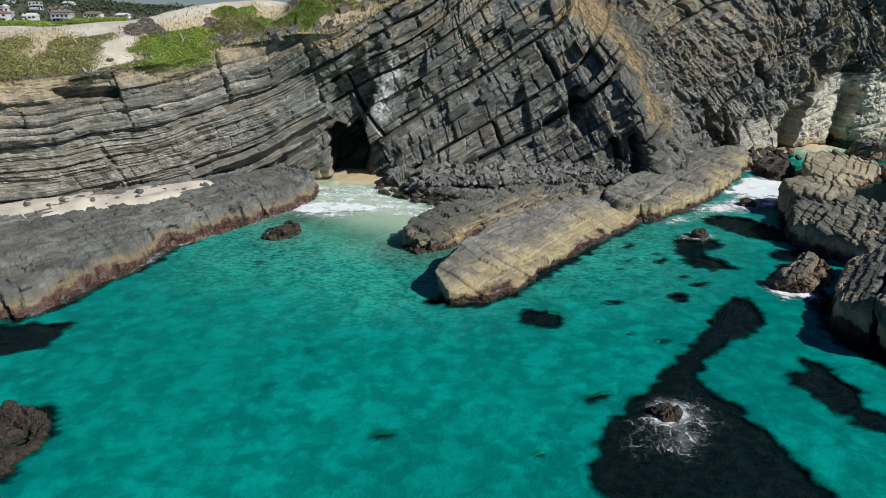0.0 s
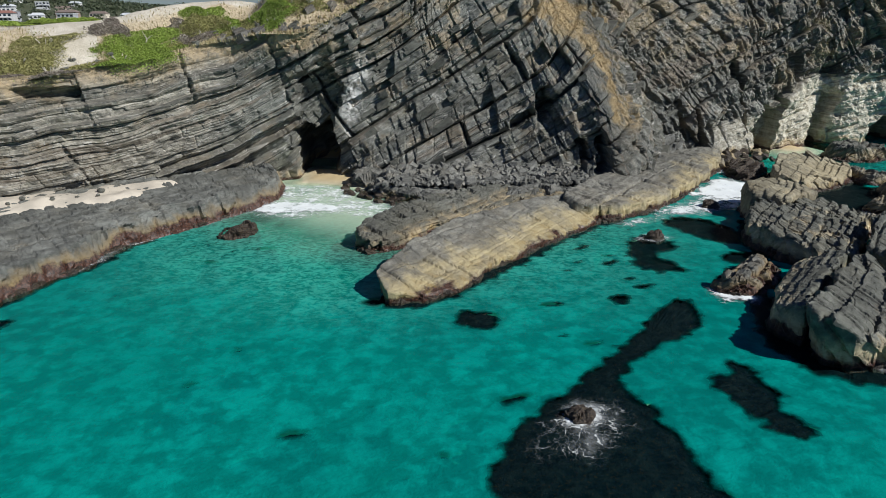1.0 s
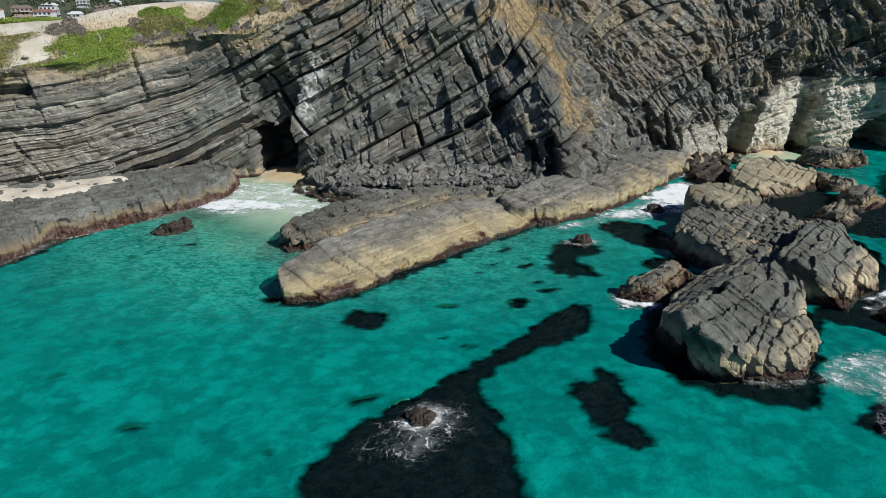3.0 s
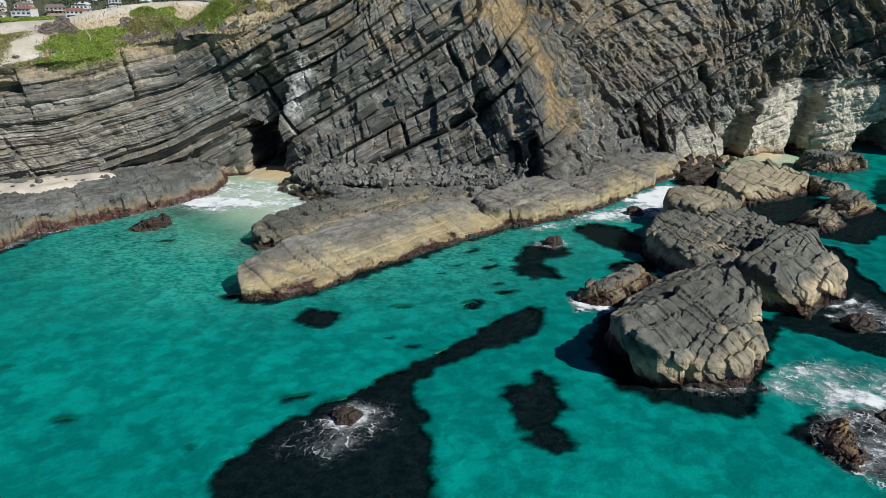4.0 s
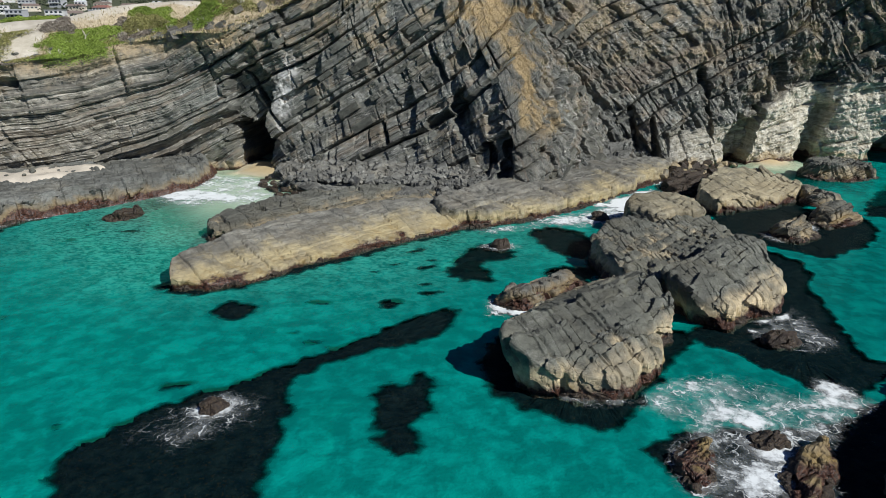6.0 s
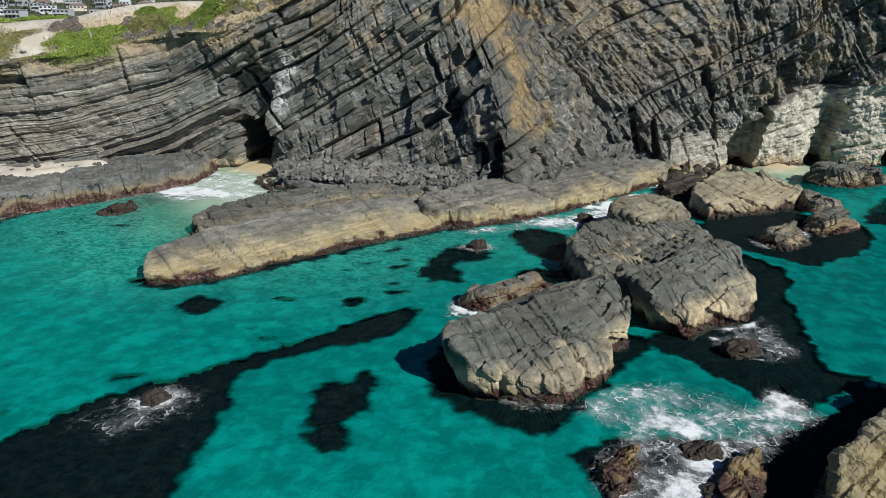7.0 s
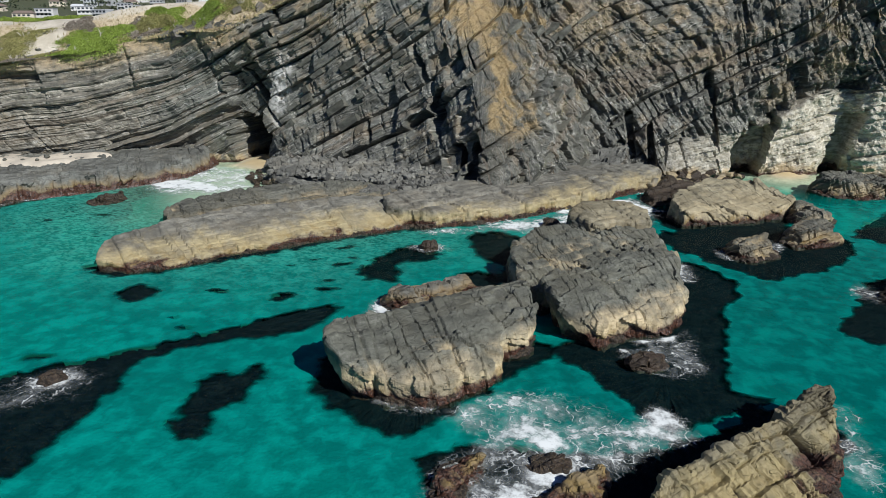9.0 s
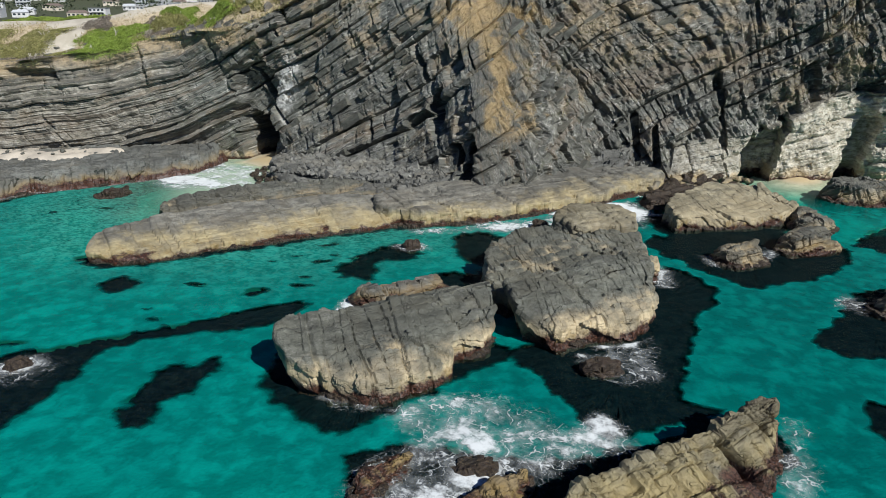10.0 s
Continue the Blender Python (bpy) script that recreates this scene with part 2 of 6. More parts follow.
def rock_material(name, grey=(0.142, 0.134, 0.113), tan=(0.37, 0.29, 0.175), tide=1.0, cliff=False, weed_to=0.16, relief=0.7, least=0.15):
    m, nt, bsdf = material(name)
    k = Nodes(nt)
    bed = cliff_vector(k) if cliff else bed_vector(k)
    z = k.add("ShaderNodeSeparateXYZ")
    k.link(k.position(), z.inputs[0])
    z = z.outputs["Z"]
    n_big = k.noise(0.35, 3)
    n_mid = k.noise(1.6, 5, 0.65)
    n_fine = k.noise(9, 5, 0.7)
    n_bed = k.noise(1.5 if cliff else 1.1, 6, 0.7, bed)
    col = k.mix(k.span(n_bed, 0.3, 0.7), tuple(v * 0.50 for v in grey), tuple(min(1, v * 1.65) for v in grey))
    col = k.mix(k.span(n_big, 0.45, 0.7, 0, 0.6), col, (grey[0] * 1.25, grey[1] * 1.12, grey[2] * 0.95))
    col = k.mix(k.span(n_fine, 0.55, 0.8, 0, 0.45), col, tuple(min(1, v * 2.3) for v in grey))
    col = k.mix(k.span(n_mid, 0.62, 0.8, 0, 0.55), col, (0.24, 0.215, 0.18))
    vein = k.noise(0.55, 7, 0.62, bed, 0.5)
    col = k.mix(k.span(k.math("ABSOLUTE", k.math("SUBTRACT", vein, 0.55)), 0.0, 0.012, 0.6 if cliff else 0.25, 0.0), col, (0.42, 0.42, 0.39))
    col = k.mix(k.span(k.noise(22, 3, 0.7), 0.58, 0.72, 0.0, 0.55), col, (0.33, 0.33, 0.30))
    col = k.mix(k.span(k.noise(0.22, 4, 0.65), 0.40, 0.62, 0.0, 0.55), col, tuple(v * 0.42 for v in grey))
    if cliff:
        tone = k.attr("tone")
        col = k.mix(k.span(tone, 0.5, 1.0), col, k.mix(k.span(k.math("ADD", k.math("MULTIPLY", n_bed, 0.5), k.math("MULTIPLY", n_mid, 0.5)), 0.36, 0.62), (0.105, 0.100, 0.082), (0.37, 0.342, 0.28)))
        col = k.mix(k.span(tone, 0.5, 0.0, 0.0, 0.85), col, k.mix(k.span(n_mid, 0.3, 0.7), (0.044, 0.046, 0.038), (0.125, 0.120, 0.095)))
        stain = k.noise(0.42, 5, 0.68, None, 0.4)
        col = k.mix(k.span(stain, 0.52, 0.66, 0.0, 0.6), col, (0.20, 0.155, 0.098))
        col = k.mix(k.span(k.noise(0.8, 5, 0.7, bed, 0.6), 0.53, 0.68, 0.0, 0.75), col, (0.040, 0.043, 0.040))
        col = k.mix(k.span(k.noise(0.6, 5, 0.7), 0.56, 0.70, 0.0, 0.5), col, (0.125, 0.135, 0.085))
        rim = k.math("ABSOLUTE", k.math("SUBTRACT", k.noise(0.9, 4, 0.6, bed, 0.3), 0.5))
        col = k.mix(k.math("MULTIPLY", k.span(rim, 0.0, 0.016, 0.75, 0.0), k.span(n_mid, 0.42, 0.60)), col, (0.58, 0.57, 0.53))
        layer_at = k.add("ShaderNodeCombineXYZ")
        k.link(k.math("MULTIPLY", k.attr("bed_a"), 0.04), layer_at.inputs[0])
        k.link(k.math("MULTIPLY", k.attr("bed_b"), 0.75), layer_at.inputs[1])
        layer = k.noise(1.0, 4, 0.6, layer_at.outputs[0])
        col = k.mix(k.span(layer, 0.54, 0.62, 0.0, 0.55), col, k.mix(n_mid, (0.115, 0.090, 0.066), (0.21, 0.165, 0.12)))
        col = k.mix(k.span(layer, 0.46, 0.40, 0.0, 0.55), col, (0.062, 0.064, 0.058))
        seam_at = k.add("ShaderNodeCombineXYZ")
        k.link(k.math("MULTIPLY", k.attr("bed_a"), 0.10), seam_at.inputs[0])
        k.link(k.math("MULTIPLY", k.attr("bed_b"), 1.25), seam_at.inputs[1])
        seam = k.math("ABSOLUTE", k.math("SUBTRACT", k.noise(1.0, 3, 0.55, seam_at.outputs[0]), 0.52))
        col = k.mix(k.math("MULTIPLY", k.span(seam, 0.0, 0.010, 0.8, 0.0), k.span(k.noise(0.5, 4, 0.6), 0.42, 0.58)), col, (0.50, 0.48, 0.42))
        pale = k.math("MULTIPLY", k.attr("pale"), k.span(n_bed, 0.2, 0.55, 0.55, 1.0))
        col = k.mix(pale, col, k.mix(k.span(k.math("ADD", k.math("MULTIPLY", n_bed, 0.6), k.math("MULTIPLY", n_mid, 0.4)), 0.36, 0.62), (0.30, 0.265, 0.18), (0.66, 0.62, 0.52)))
        col = k.mix(k.math("MULTIPLY", k.attr("guano"), k.span(n_mid, 0.38, 0.58)), col, (0.66, 0.65, 0.62))
        col = k.mix(k.math("MULTIPLY", k.attr("brown"), k.span(n_mid, 0.25, 0.5)), col, k.mix(n_fine, (0.34, 0.25, 0.125), (0.54, 0.41, 0.23)))
        col = k.mix(k.math("MULTIPLY", k.attr("soil"), k.span(n_mid, 0.25, 0.6)), col, (0.40, 0.31, 0.19))
    # tide zones: weed at the waterline, then a pale and ochre band, then bare rock
    zz = k.math("ADD", z, k.math("MULTIPLY", k.math("SUBTRACT", n_mid, 0.5), 0.9))
    zz = k.math("ADD", zz, k.math("MULTIPLY", k.math("SUBTRACT", n_big, 0.5), 2.0))
    zz = k.math("ADD", zz, k.math("MULTIPLY", k.math("SUBTRACT", n_fine, 0.5), 0.35))
    where = k.span(k.noise(0.45, 3, 0.6, k.scaled(1, 1, 0.4)), 0.36, 0.56, least, 1.0)
    band = k.math("MULTIPLY", k.math("MULTIPLY", k.span(zz, 0.55 * tide, 1.35 * tide, 1.0, 0.0), 0.85), where)
    ochre = k.mix(k.span(n_bed, 0.3, 0.7), tan, tuple(min(1, v * 1.45) for v in tan))
    ochre = k.mix(k.span(n_mid, 0.42, 0.68), ochre, (0.27, 0.185, 0.06))
    ochre = k.mix(k.span(zz, 0.55, 1.0, 0.0, 0.65), ochre, tuple(min(1, v * 1.5) for v in tan))
    col = k.mix(band, col, ochre)
    weed = k.mix(k.span(n_fine, 0.4, 0.6), (0.018, 0.010, 0.008), (0.10, 0.045, 0.028))
    col = k.mix(k.span(zz, weed_to, weed_to + 0.3, 1.0, 0.0), col, weed)
    k.put(bsdf.inputs["Base Color"], col)
    k.put(bsdf.inputs["Roughness"], k.span(zz, 0.1, 0.6, 0.32, 0.62))
    bsdf.inputs["Specular IOR Level"].default_value = 0.45
    h = k.math("ADD", k.math("MULTIPLY", n_bed, 0.8), k.math("MULTIPLY", n_fine, 0.55))
    for line, much in ((k.noise(0.9, 3, 0.5, k.scaled(0.35, 1.5, 1.2, bed), 0.3), 0.55), (k.noise(1.1, 2, 0.5, k.scaled(1.6, 0.45, 0.8, bed), 0.2), 0.45)):
        h = k.math("ADD", h, k.math("MULTIPLY", k.span(k.math("ABSOLUTE", k.math("SUBTRACT", line, 0.5)), 0.0, 0.016), much))
    k.put(bsdf.inputs["Normal"], k.bump(h, relief, 0.16))
    return m


def sand_material(name, base=(0.60, 0.50, 0.36)):
    m, nt, bsdf = material(name)
    k = Nodes(nt)
    n1, n2 = k.noise(0.5, 4), k.noise(14, 4, 0.7)
    col = k.mix(k.span(n1, 0.35, 0.65), tuple(v * 0.85 for v in base), tuple(min(1, v * 1.12) for v in base))
    col = k.mix(k.span(n2, 0.4, 0.7, 0, 0.3), col, tuple(v * 0.6 for v in base))
    k.put(bsdf.inputs["Base Color"], col)
    bsdf.inputs["Roughness"].default_value = 0.9
    k.put(bsdf.inputs["Normal"], k.bump(k.math("ADD", n1, k.math("MULTIPLY", n2, 0.15)), 0.5, 0.15))
    return m


def dune_material():
    m, nt, bsdf = material("dune_ground")
    k = Nodes(nt)
    n1, n2, n3 = k.noise(0.6, 4), k.noise(3.2, 5, 0.7), k.noise(11, 4, 0.7)
    sand = k.mix(k.span(n1, 0.35, 0.65), (0.47, 0.42, 0.33), (0.60, 0.55, 0.46))
    dry = k.mix(k.span(n2, 0.35, 0.65), (0.40, 0.32, 0.21), (0.56, 0.47, 0.33))
    dry = k.mix(k.span(n3, 0.5, 0.75, 0, 0.7), dry, (0.26, 0.225, 0.14))
    col = k.mix(k.span(k.math("ADD", k.attr("soil"), k.math("MULTIPLY", k.math("SUBTRACT", n2, 0.5), 0.8)), 0.3, 0.6), sand, dry)
    k.put(bsdf.inputs["Base Color"], col)
    bsdf.inputs["Roughness"].default_value = 0.95
    k.put(bsdf.inputs["Normal"], k.bump(k.math("ADD", n2, k.math("MULTIPLY", n3, 0.4)), 0.7, 0.15))
    return m


def leaf_material(name, dark, light):
    m, nt, bsdf = material(name)
    k = Nodes(nt)
    info = k.add("ShaderNodeNewGeometry")
    col = k.mix(info.outputs["Random Per Island"], dark, light)
    col = k.mix(k.span(k.noise(0.7, 3), 0.4, 0.65, 0.0, 0.5), col, tuple(v * 0.6 for v in dark))
    k.put(bsdf.inputs["Base Color"], col)
    bsdf.inputs["Roughness"].default_value = 0.7
    return m


def plain_material(name, colour, rough=0.8):
    m, nt, bsdf = material(name)
    k = Nodes(nt)
    n = k.noise(2.0, 4)
    k.put(bsdf.inputs["Base Color"], k.mix(k.span(n, 0.3, 0.7), tuple(v * 0.85 for v in colour), tuple(min(1, v * 1.1) for v in colour)))
    bsdf.inputs["Roughness"].default_value = rough
    return m


def seabed_material():
    m, nt, bsdf = material("seabed_sand")
    k = Nodes(nt)
    patch = k.noise(0.55, 5, 0.6, None, 0.6)
    cell = k.voronoi(0.9)
    col = k.mix(k.span(patch, 0.35, 0.65), (0.40, 0.40, 0.30), (0.66, 0.62, 0.48))
    col = k.mix(k.span(cell, 0.25, 0.7, 0.0, 0.35), col, (0.30, 0.33, 0.27))
    col = k.mix(k.attr("wet"), col, (0.50, 0.39, 0.22))
    k.put(bsdf.inputs["Base Color"], col)
    bsdf.inputs["Roughness"].default_value = 0.9
    k.put(bsdf.inputs["Normal"], k.bump(patch, 0.6, 0.3))
    return m


def water_material():
    m = bpy.data.materials.new("sea_water")
    m.use_nodes = True
    nt = m.node_tree
    k = Nodes(nt)
    nt.nodes.remove(nt.nodes["Principled BSDF"])
    out = nt.nodes["Material Output"]
    swell = k.noise(0.5, 3, 0.5, k.scaled(1.0, 1.2, 1.0))
    chop = k.noise(2.0, 4, 0.6, k.scaled(1.0, 1.25, 1.0), 0.4)
    ripple = k.noise(6.5, 3, 0.6, k.scaled(1.0, 1.5, 1.0))
    h = k.math("ADD", k.math("MULTIPLY", swell, 0.5), k.math("ADD", k.math("MULTIPLY", chop, 0.35), k.math("MULTIPLY", ripple, 0.09)))
    normal = k.bump(h, 1.0, 0.17)
    depth = k.attr("depth")
    wobble = k.math("ADD", depth, k.math("MULTIPLY", k.math("SUBTRACT", chop, 0.5), 1.1))
    body = k.add("ShaderNodeBsdfDiffuse")
    spread = k.add("ShaderNodeTexVoronoi", feature="SMOOTH_F1")
    spread.inputs["Scale"].default_value = 1.25
    bent = k.add("ShaderNodeVectorMath", operation="ADD")
    bend = k.add("ShaderNodeTexNoise")
    bend.inputs["Scale"].default_value = 1.1
    bend.inputs["Detail"].default_value = 3
    k.put(bend.inputs["Vector"], k.position())
    bend_by = k.add("ShaderNodeVectorMath", operation="SCALE")
    bend_by.inputs["Scale"].default_value = 0.9
    k.link(bend.outputs["Color"], bend_by.inputs[0])
    k.put(bent.inputs[0], k.position())
    k.link(bend_by.outputs[0], bent.inputs[1])
    k.link(bent.outputs[0], spread.inputs["Vector"])
    # mottling of the body colour that imitates light rippling down through the water
    patch = k.math("ADD", k.math("MULTIPLY", k.noise(0.8, 3, 0.5, bent.outputs[0]), 0.50), k.math("MULTIPLY", k.math("SUBTRACT", 0.85, spread.outputs["Distance"]), 0.26))
    patch = k.math("ADD", patch, k.math("MULTIPLY", k.noise(3.4, 4, 0.62, bent.outputs[0]), 0.22))
    # sparkle of small ripples near the shore, painted into the colour
    fine = k.math("ADD", k.math("MULTIPLY", k.noise(2.6, 4, 0.6, k.scaled(1.0, 1.5, 1.0, bent.outputs[0])), 0.75), k.math("MULTIPLY", patch, 0.3))
    wide = k.noise(0.09, 3, 0.5)
    deep = k.mix(k.span(patch, 0.37, 0.60), (0.0006, 0.203, 0.173), (0.0014, 0.366, 0.306))
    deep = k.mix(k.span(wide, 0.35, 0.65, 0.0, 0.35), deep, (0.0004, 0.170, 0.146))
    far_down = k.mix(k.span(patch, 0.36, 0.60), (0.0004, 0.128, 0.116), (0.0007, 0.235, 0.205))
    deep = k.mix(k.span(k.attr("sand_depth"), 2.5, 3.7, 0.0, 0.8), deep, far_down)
    silt = k.attr("silt")
    near = k.attr("near_shore")
    deep = k.mix(near, deep, k.mix(k.span(fine, 0.42, 0.60), (0.010, 0.240, 0.188), (0.100, 0.61, 0.465)))
    k.put(body.inputs["Color"], k.mix(silt, deep, (0.50, 0.64, 0.47)))
    k.put(body.inputs["Normal"], k.bump(k.math("ADD", chop, k.math("MULTIPLY", ripple, 0.35)), 0.32, 0.25))
    clear = k.add("ShaderNodeBsdfTransparent")
    k.put(clear.inputs["Color"], k.mix(k.span(depth, 0.0, 1.5), (0.92, 0.97, 0.93), (0.02, 0.62, 0.55)))
    mix = k.add("ShaderNodeMixShader")
    k.put(mix.inputs[0], k.math("MAXIMUM", k.span(wobble, 0.55, 2.3, 0.0, 0.72), k.math("MULTIPLY", silt, 0.72)))
    k.link(clear.outputs[0], mix.inputs[1])
    k.link(body.outputs[0], mix.inputs[2])
    gloss = k.add("ShaderNodeBsdfGlossy")
    gloss.inputs["Roughness"].default_value = 0.06
    k.put(gloss.inputs["Normal"], normal)
    fres = k.add("ShaderNodeFresnel")
    fres.inputs["IOR"].default_value = 1.14
    k.put(fres.inputs["Normal"], normal)
    top = k.add("ShaderNodeMixShader")
    k.put(top.inputs[0], k.math("MULTIPLY", fres.outputs[0], 0.42))
    k.link(mix.outputs[0], top.inputs[1])
    k.link(gloss.outputs[0], top.inputs[2])
    k.link(top.outputs[0], out.inputs["Surface"])
    return m


def foam_material():
    m = bpy.data.materials.new("sea_foam")
    m.use_nodes = True
    nt = m.node_tree
    k = Nodes(nt)
    bsdf = nt.nodes["Principled BSDF"]
    bsdf.inputs["Base Color"].default_value = (0.80, 0.84, 0.84, 1)
    bsdf.inputs["Roughness"].default_value = 0.8
    vec = k.add("ShaderNodeVectorMath", operation="ADD")
    k.put(vec.inputs[0], k.position())
    nv = k.add("ShaderNodeTexNoise")
    nv.inputs["Scale"].default_value = 0.8
    nv.inputs["Detail"].default_value = 4
    k.put(nv.inputs["Vector"], k.position())
    sc = k.add("ShaderNodeVectorMath", operation="SCALE")
    sc.inputs["Scale"].default_value = 2.8
    k.link(nv.outputs["Color"], sc.inputs[0])
    k.link(sc.outputs[0], vec.inputs[1])
    thick = k.attr("thick")
    ragged = k.math("ADD", thick, k.math("MULTIPLY", k.math("SUBTRACT", k.noise(0.8, 5, 0.7), 0.5), 1.6))

    def strands(scale, wide):
        edge = k.voronoi(scale, vec.outputs[0], "DISTANCE_TO_EDGE")
        vary = k.span(k.noise(1.6 * scale, 3, 0.6), 0.38, 0.70, 0.1, 1.9)
        return k.span(k.math("SUBTRACT", k.math("MULTIPLY", k.math("MULTIPLY", ragged, wide), vary), edge), -0.02, 0.07)

    web = k.math("MAXIMUM", k.math("MULTIPLY", strands(0.95, 0.060), 0.85), k.math("MULTIPLY", strands(2.4, 0.060), 0.45))
    solid = k.span(k.math("ADD", ragged, k.math("MULTIPLY", k.math("SUBTRACT", k.noise(3.0, 5, 0.7), 0.5), 0.9)), 0.60, 1.12, 0.0, 0.95)
    veil = k.math("MULTIPLY", k.span(ragged, 0.3, 1.05, 0.0, 0.40), k.span(k.noise(1.7, 5, 0.65, vec.outputs[0]), 0.36, 0.62, 0.25, 1.0))
    a = k.math("MAXIMUM", web, k.math("MAXIMUM", solid, veil))
    a = k.math("MULTIPLY", a, k.span(thick, 0.02, 0.35))
    k.put(bsdf.inputs["Alpha"], a)
    return m


def kelp_material():
    m, nt, bsdf = material("reef_weed")
    k = Nodes(nt)
    n1, n2 = k.noise(2.2, 5, 0.7), k.noise(9, 3)
    col = k.mix(k.span(n1, 0.35, 0.7), (0.003, 0.009, 0.013), (0.010, 0.018, 0.021))
    col = k.mix(k.span(n2, 0.55, 0.75, 0, 0.6), col, (0.040, 0.027, 0.013))
    k.put(bsdf.inputs["Base Color"], col)
    bsdf.inputs["Specular IOR Level"].default_value = 0.0
    bsdf.inputs["Roughness"].default_value = 0.8
    k.put(bsdf.inputs["Normal"], k.bump(n1, 0.8, 0.2))
    return m


def weed_material():
    m, nt, bsdf = material("shore_weed")
    k = Nodes(nt)
    n1, n2 = k.noise(2.6, 5, 0.7), k.noise(12, 4, 0.7)
    col = k.mix(k.span(n1, 0.35, 0.65), (0.009, 0.007, 0.006), (0.035, 0.022, 0.016))
    col = k.mix(k.span(n2, 0.48, 0.66, 0, 0.85), col, (0.080, 0.055, 0.028))
    col = k.mix(k.span(k.noise(26, 3, 0.7), 0.56, 0.68, 0, 0.8), col, (0.22, 0.17, 0.10))
    k.put(bsdf.inputs["Base Color"], col)
    bsdf.inputs["Roughness"].default_value = 0.55
    k.put(bsdf.inputs["Normal"], k.bump(k.math("ADD", n1, k.math("MULTIPLY", n2, 0.6)), 1.0, 0.12))
    return m


ROCK = rock_material("bedded_rock", grey=(0.120, 0.121, 0.100), tan=(0.33, 0.26, 0.155))
OCHRE = rock_material("ochre_rock", grey=(0.124, 0.107, 0.076), tan=(0.195, 0.147, 0.075), tide=1.3, weed_to=0.26, least=0.6)
ISLET = rock_material("islet_rock", grey=(0.106, 0.109, 0.088), tan=(0.52, 0.42, 0.26), tide=1.28, relief=0.6, least=0.35, weed_to=0.28)
CLIFF = rock_material("cliff_rock", grey=(0.150, 0.154, 0.134), cliff=True)
PALE = rock_material("pale_rock", grey=(0.152, 0.147, 0.124), tan=(0.335, 0.275, 0.148), tide=1.2, relief=0.5, least=0.55)
SLAB = rock_material("tan_slab", grey=(0.235, 0.208, 0.138), tan=(0.33, 0.28, 0.18), tide=1.2, relief=0.5, least=0.6)
SHAG = rock_material("weedy_rock", grey=(0.165, 0.150, 0.100), tan=(0.26, 0.21, 0.10), tide=1.9, weed_to=0.80)
PLATFORM = rock_material("platform_rock", grey=(0.112, 0.115, 0.103), tan=(0.16, 0.112, 0.050), tide=1.0, weed_to=0.50, relief=0.5, least=0.5)
DRY_ROCK = rock_material("dry_rock", grey=(0.150, 0.150, 0.134), tan=(0.22, 0.18, 0.11), tide=0.3, weed_to=-0.3)
CLIFF_EDGE = rock_material("edge_rock", grey=(0.165, 0.155, 0.135), tan=(0.22, 0.18, 0.11), tide=0.3, weed_to=-0.3)
RUBBLE_ROCK = rock_material("rubble_rock", grey=(0.185, 0.185, 0.165), tan=(0.22, 0.18, 0.11), tide=0.3, weed_to=-0.3)
SAND = sand_material("dry_sand", (0.56, 0.50, 0.41))
DUNE = dune_material()
SEABED = seabed_material()
WATER = water_material()
FOAM = foam_material()
KELP = kelp_material()
WEED = weed_material()


# ---------------------------------------------------------------- ground under the sea, and the sea
SHORE = [(-13, 64), (-12.5, 60), (-9, 59), (-6, 58), (-3, 54.6), (0.5, 53), (3, 55), (2, 70), (-14, 70)]


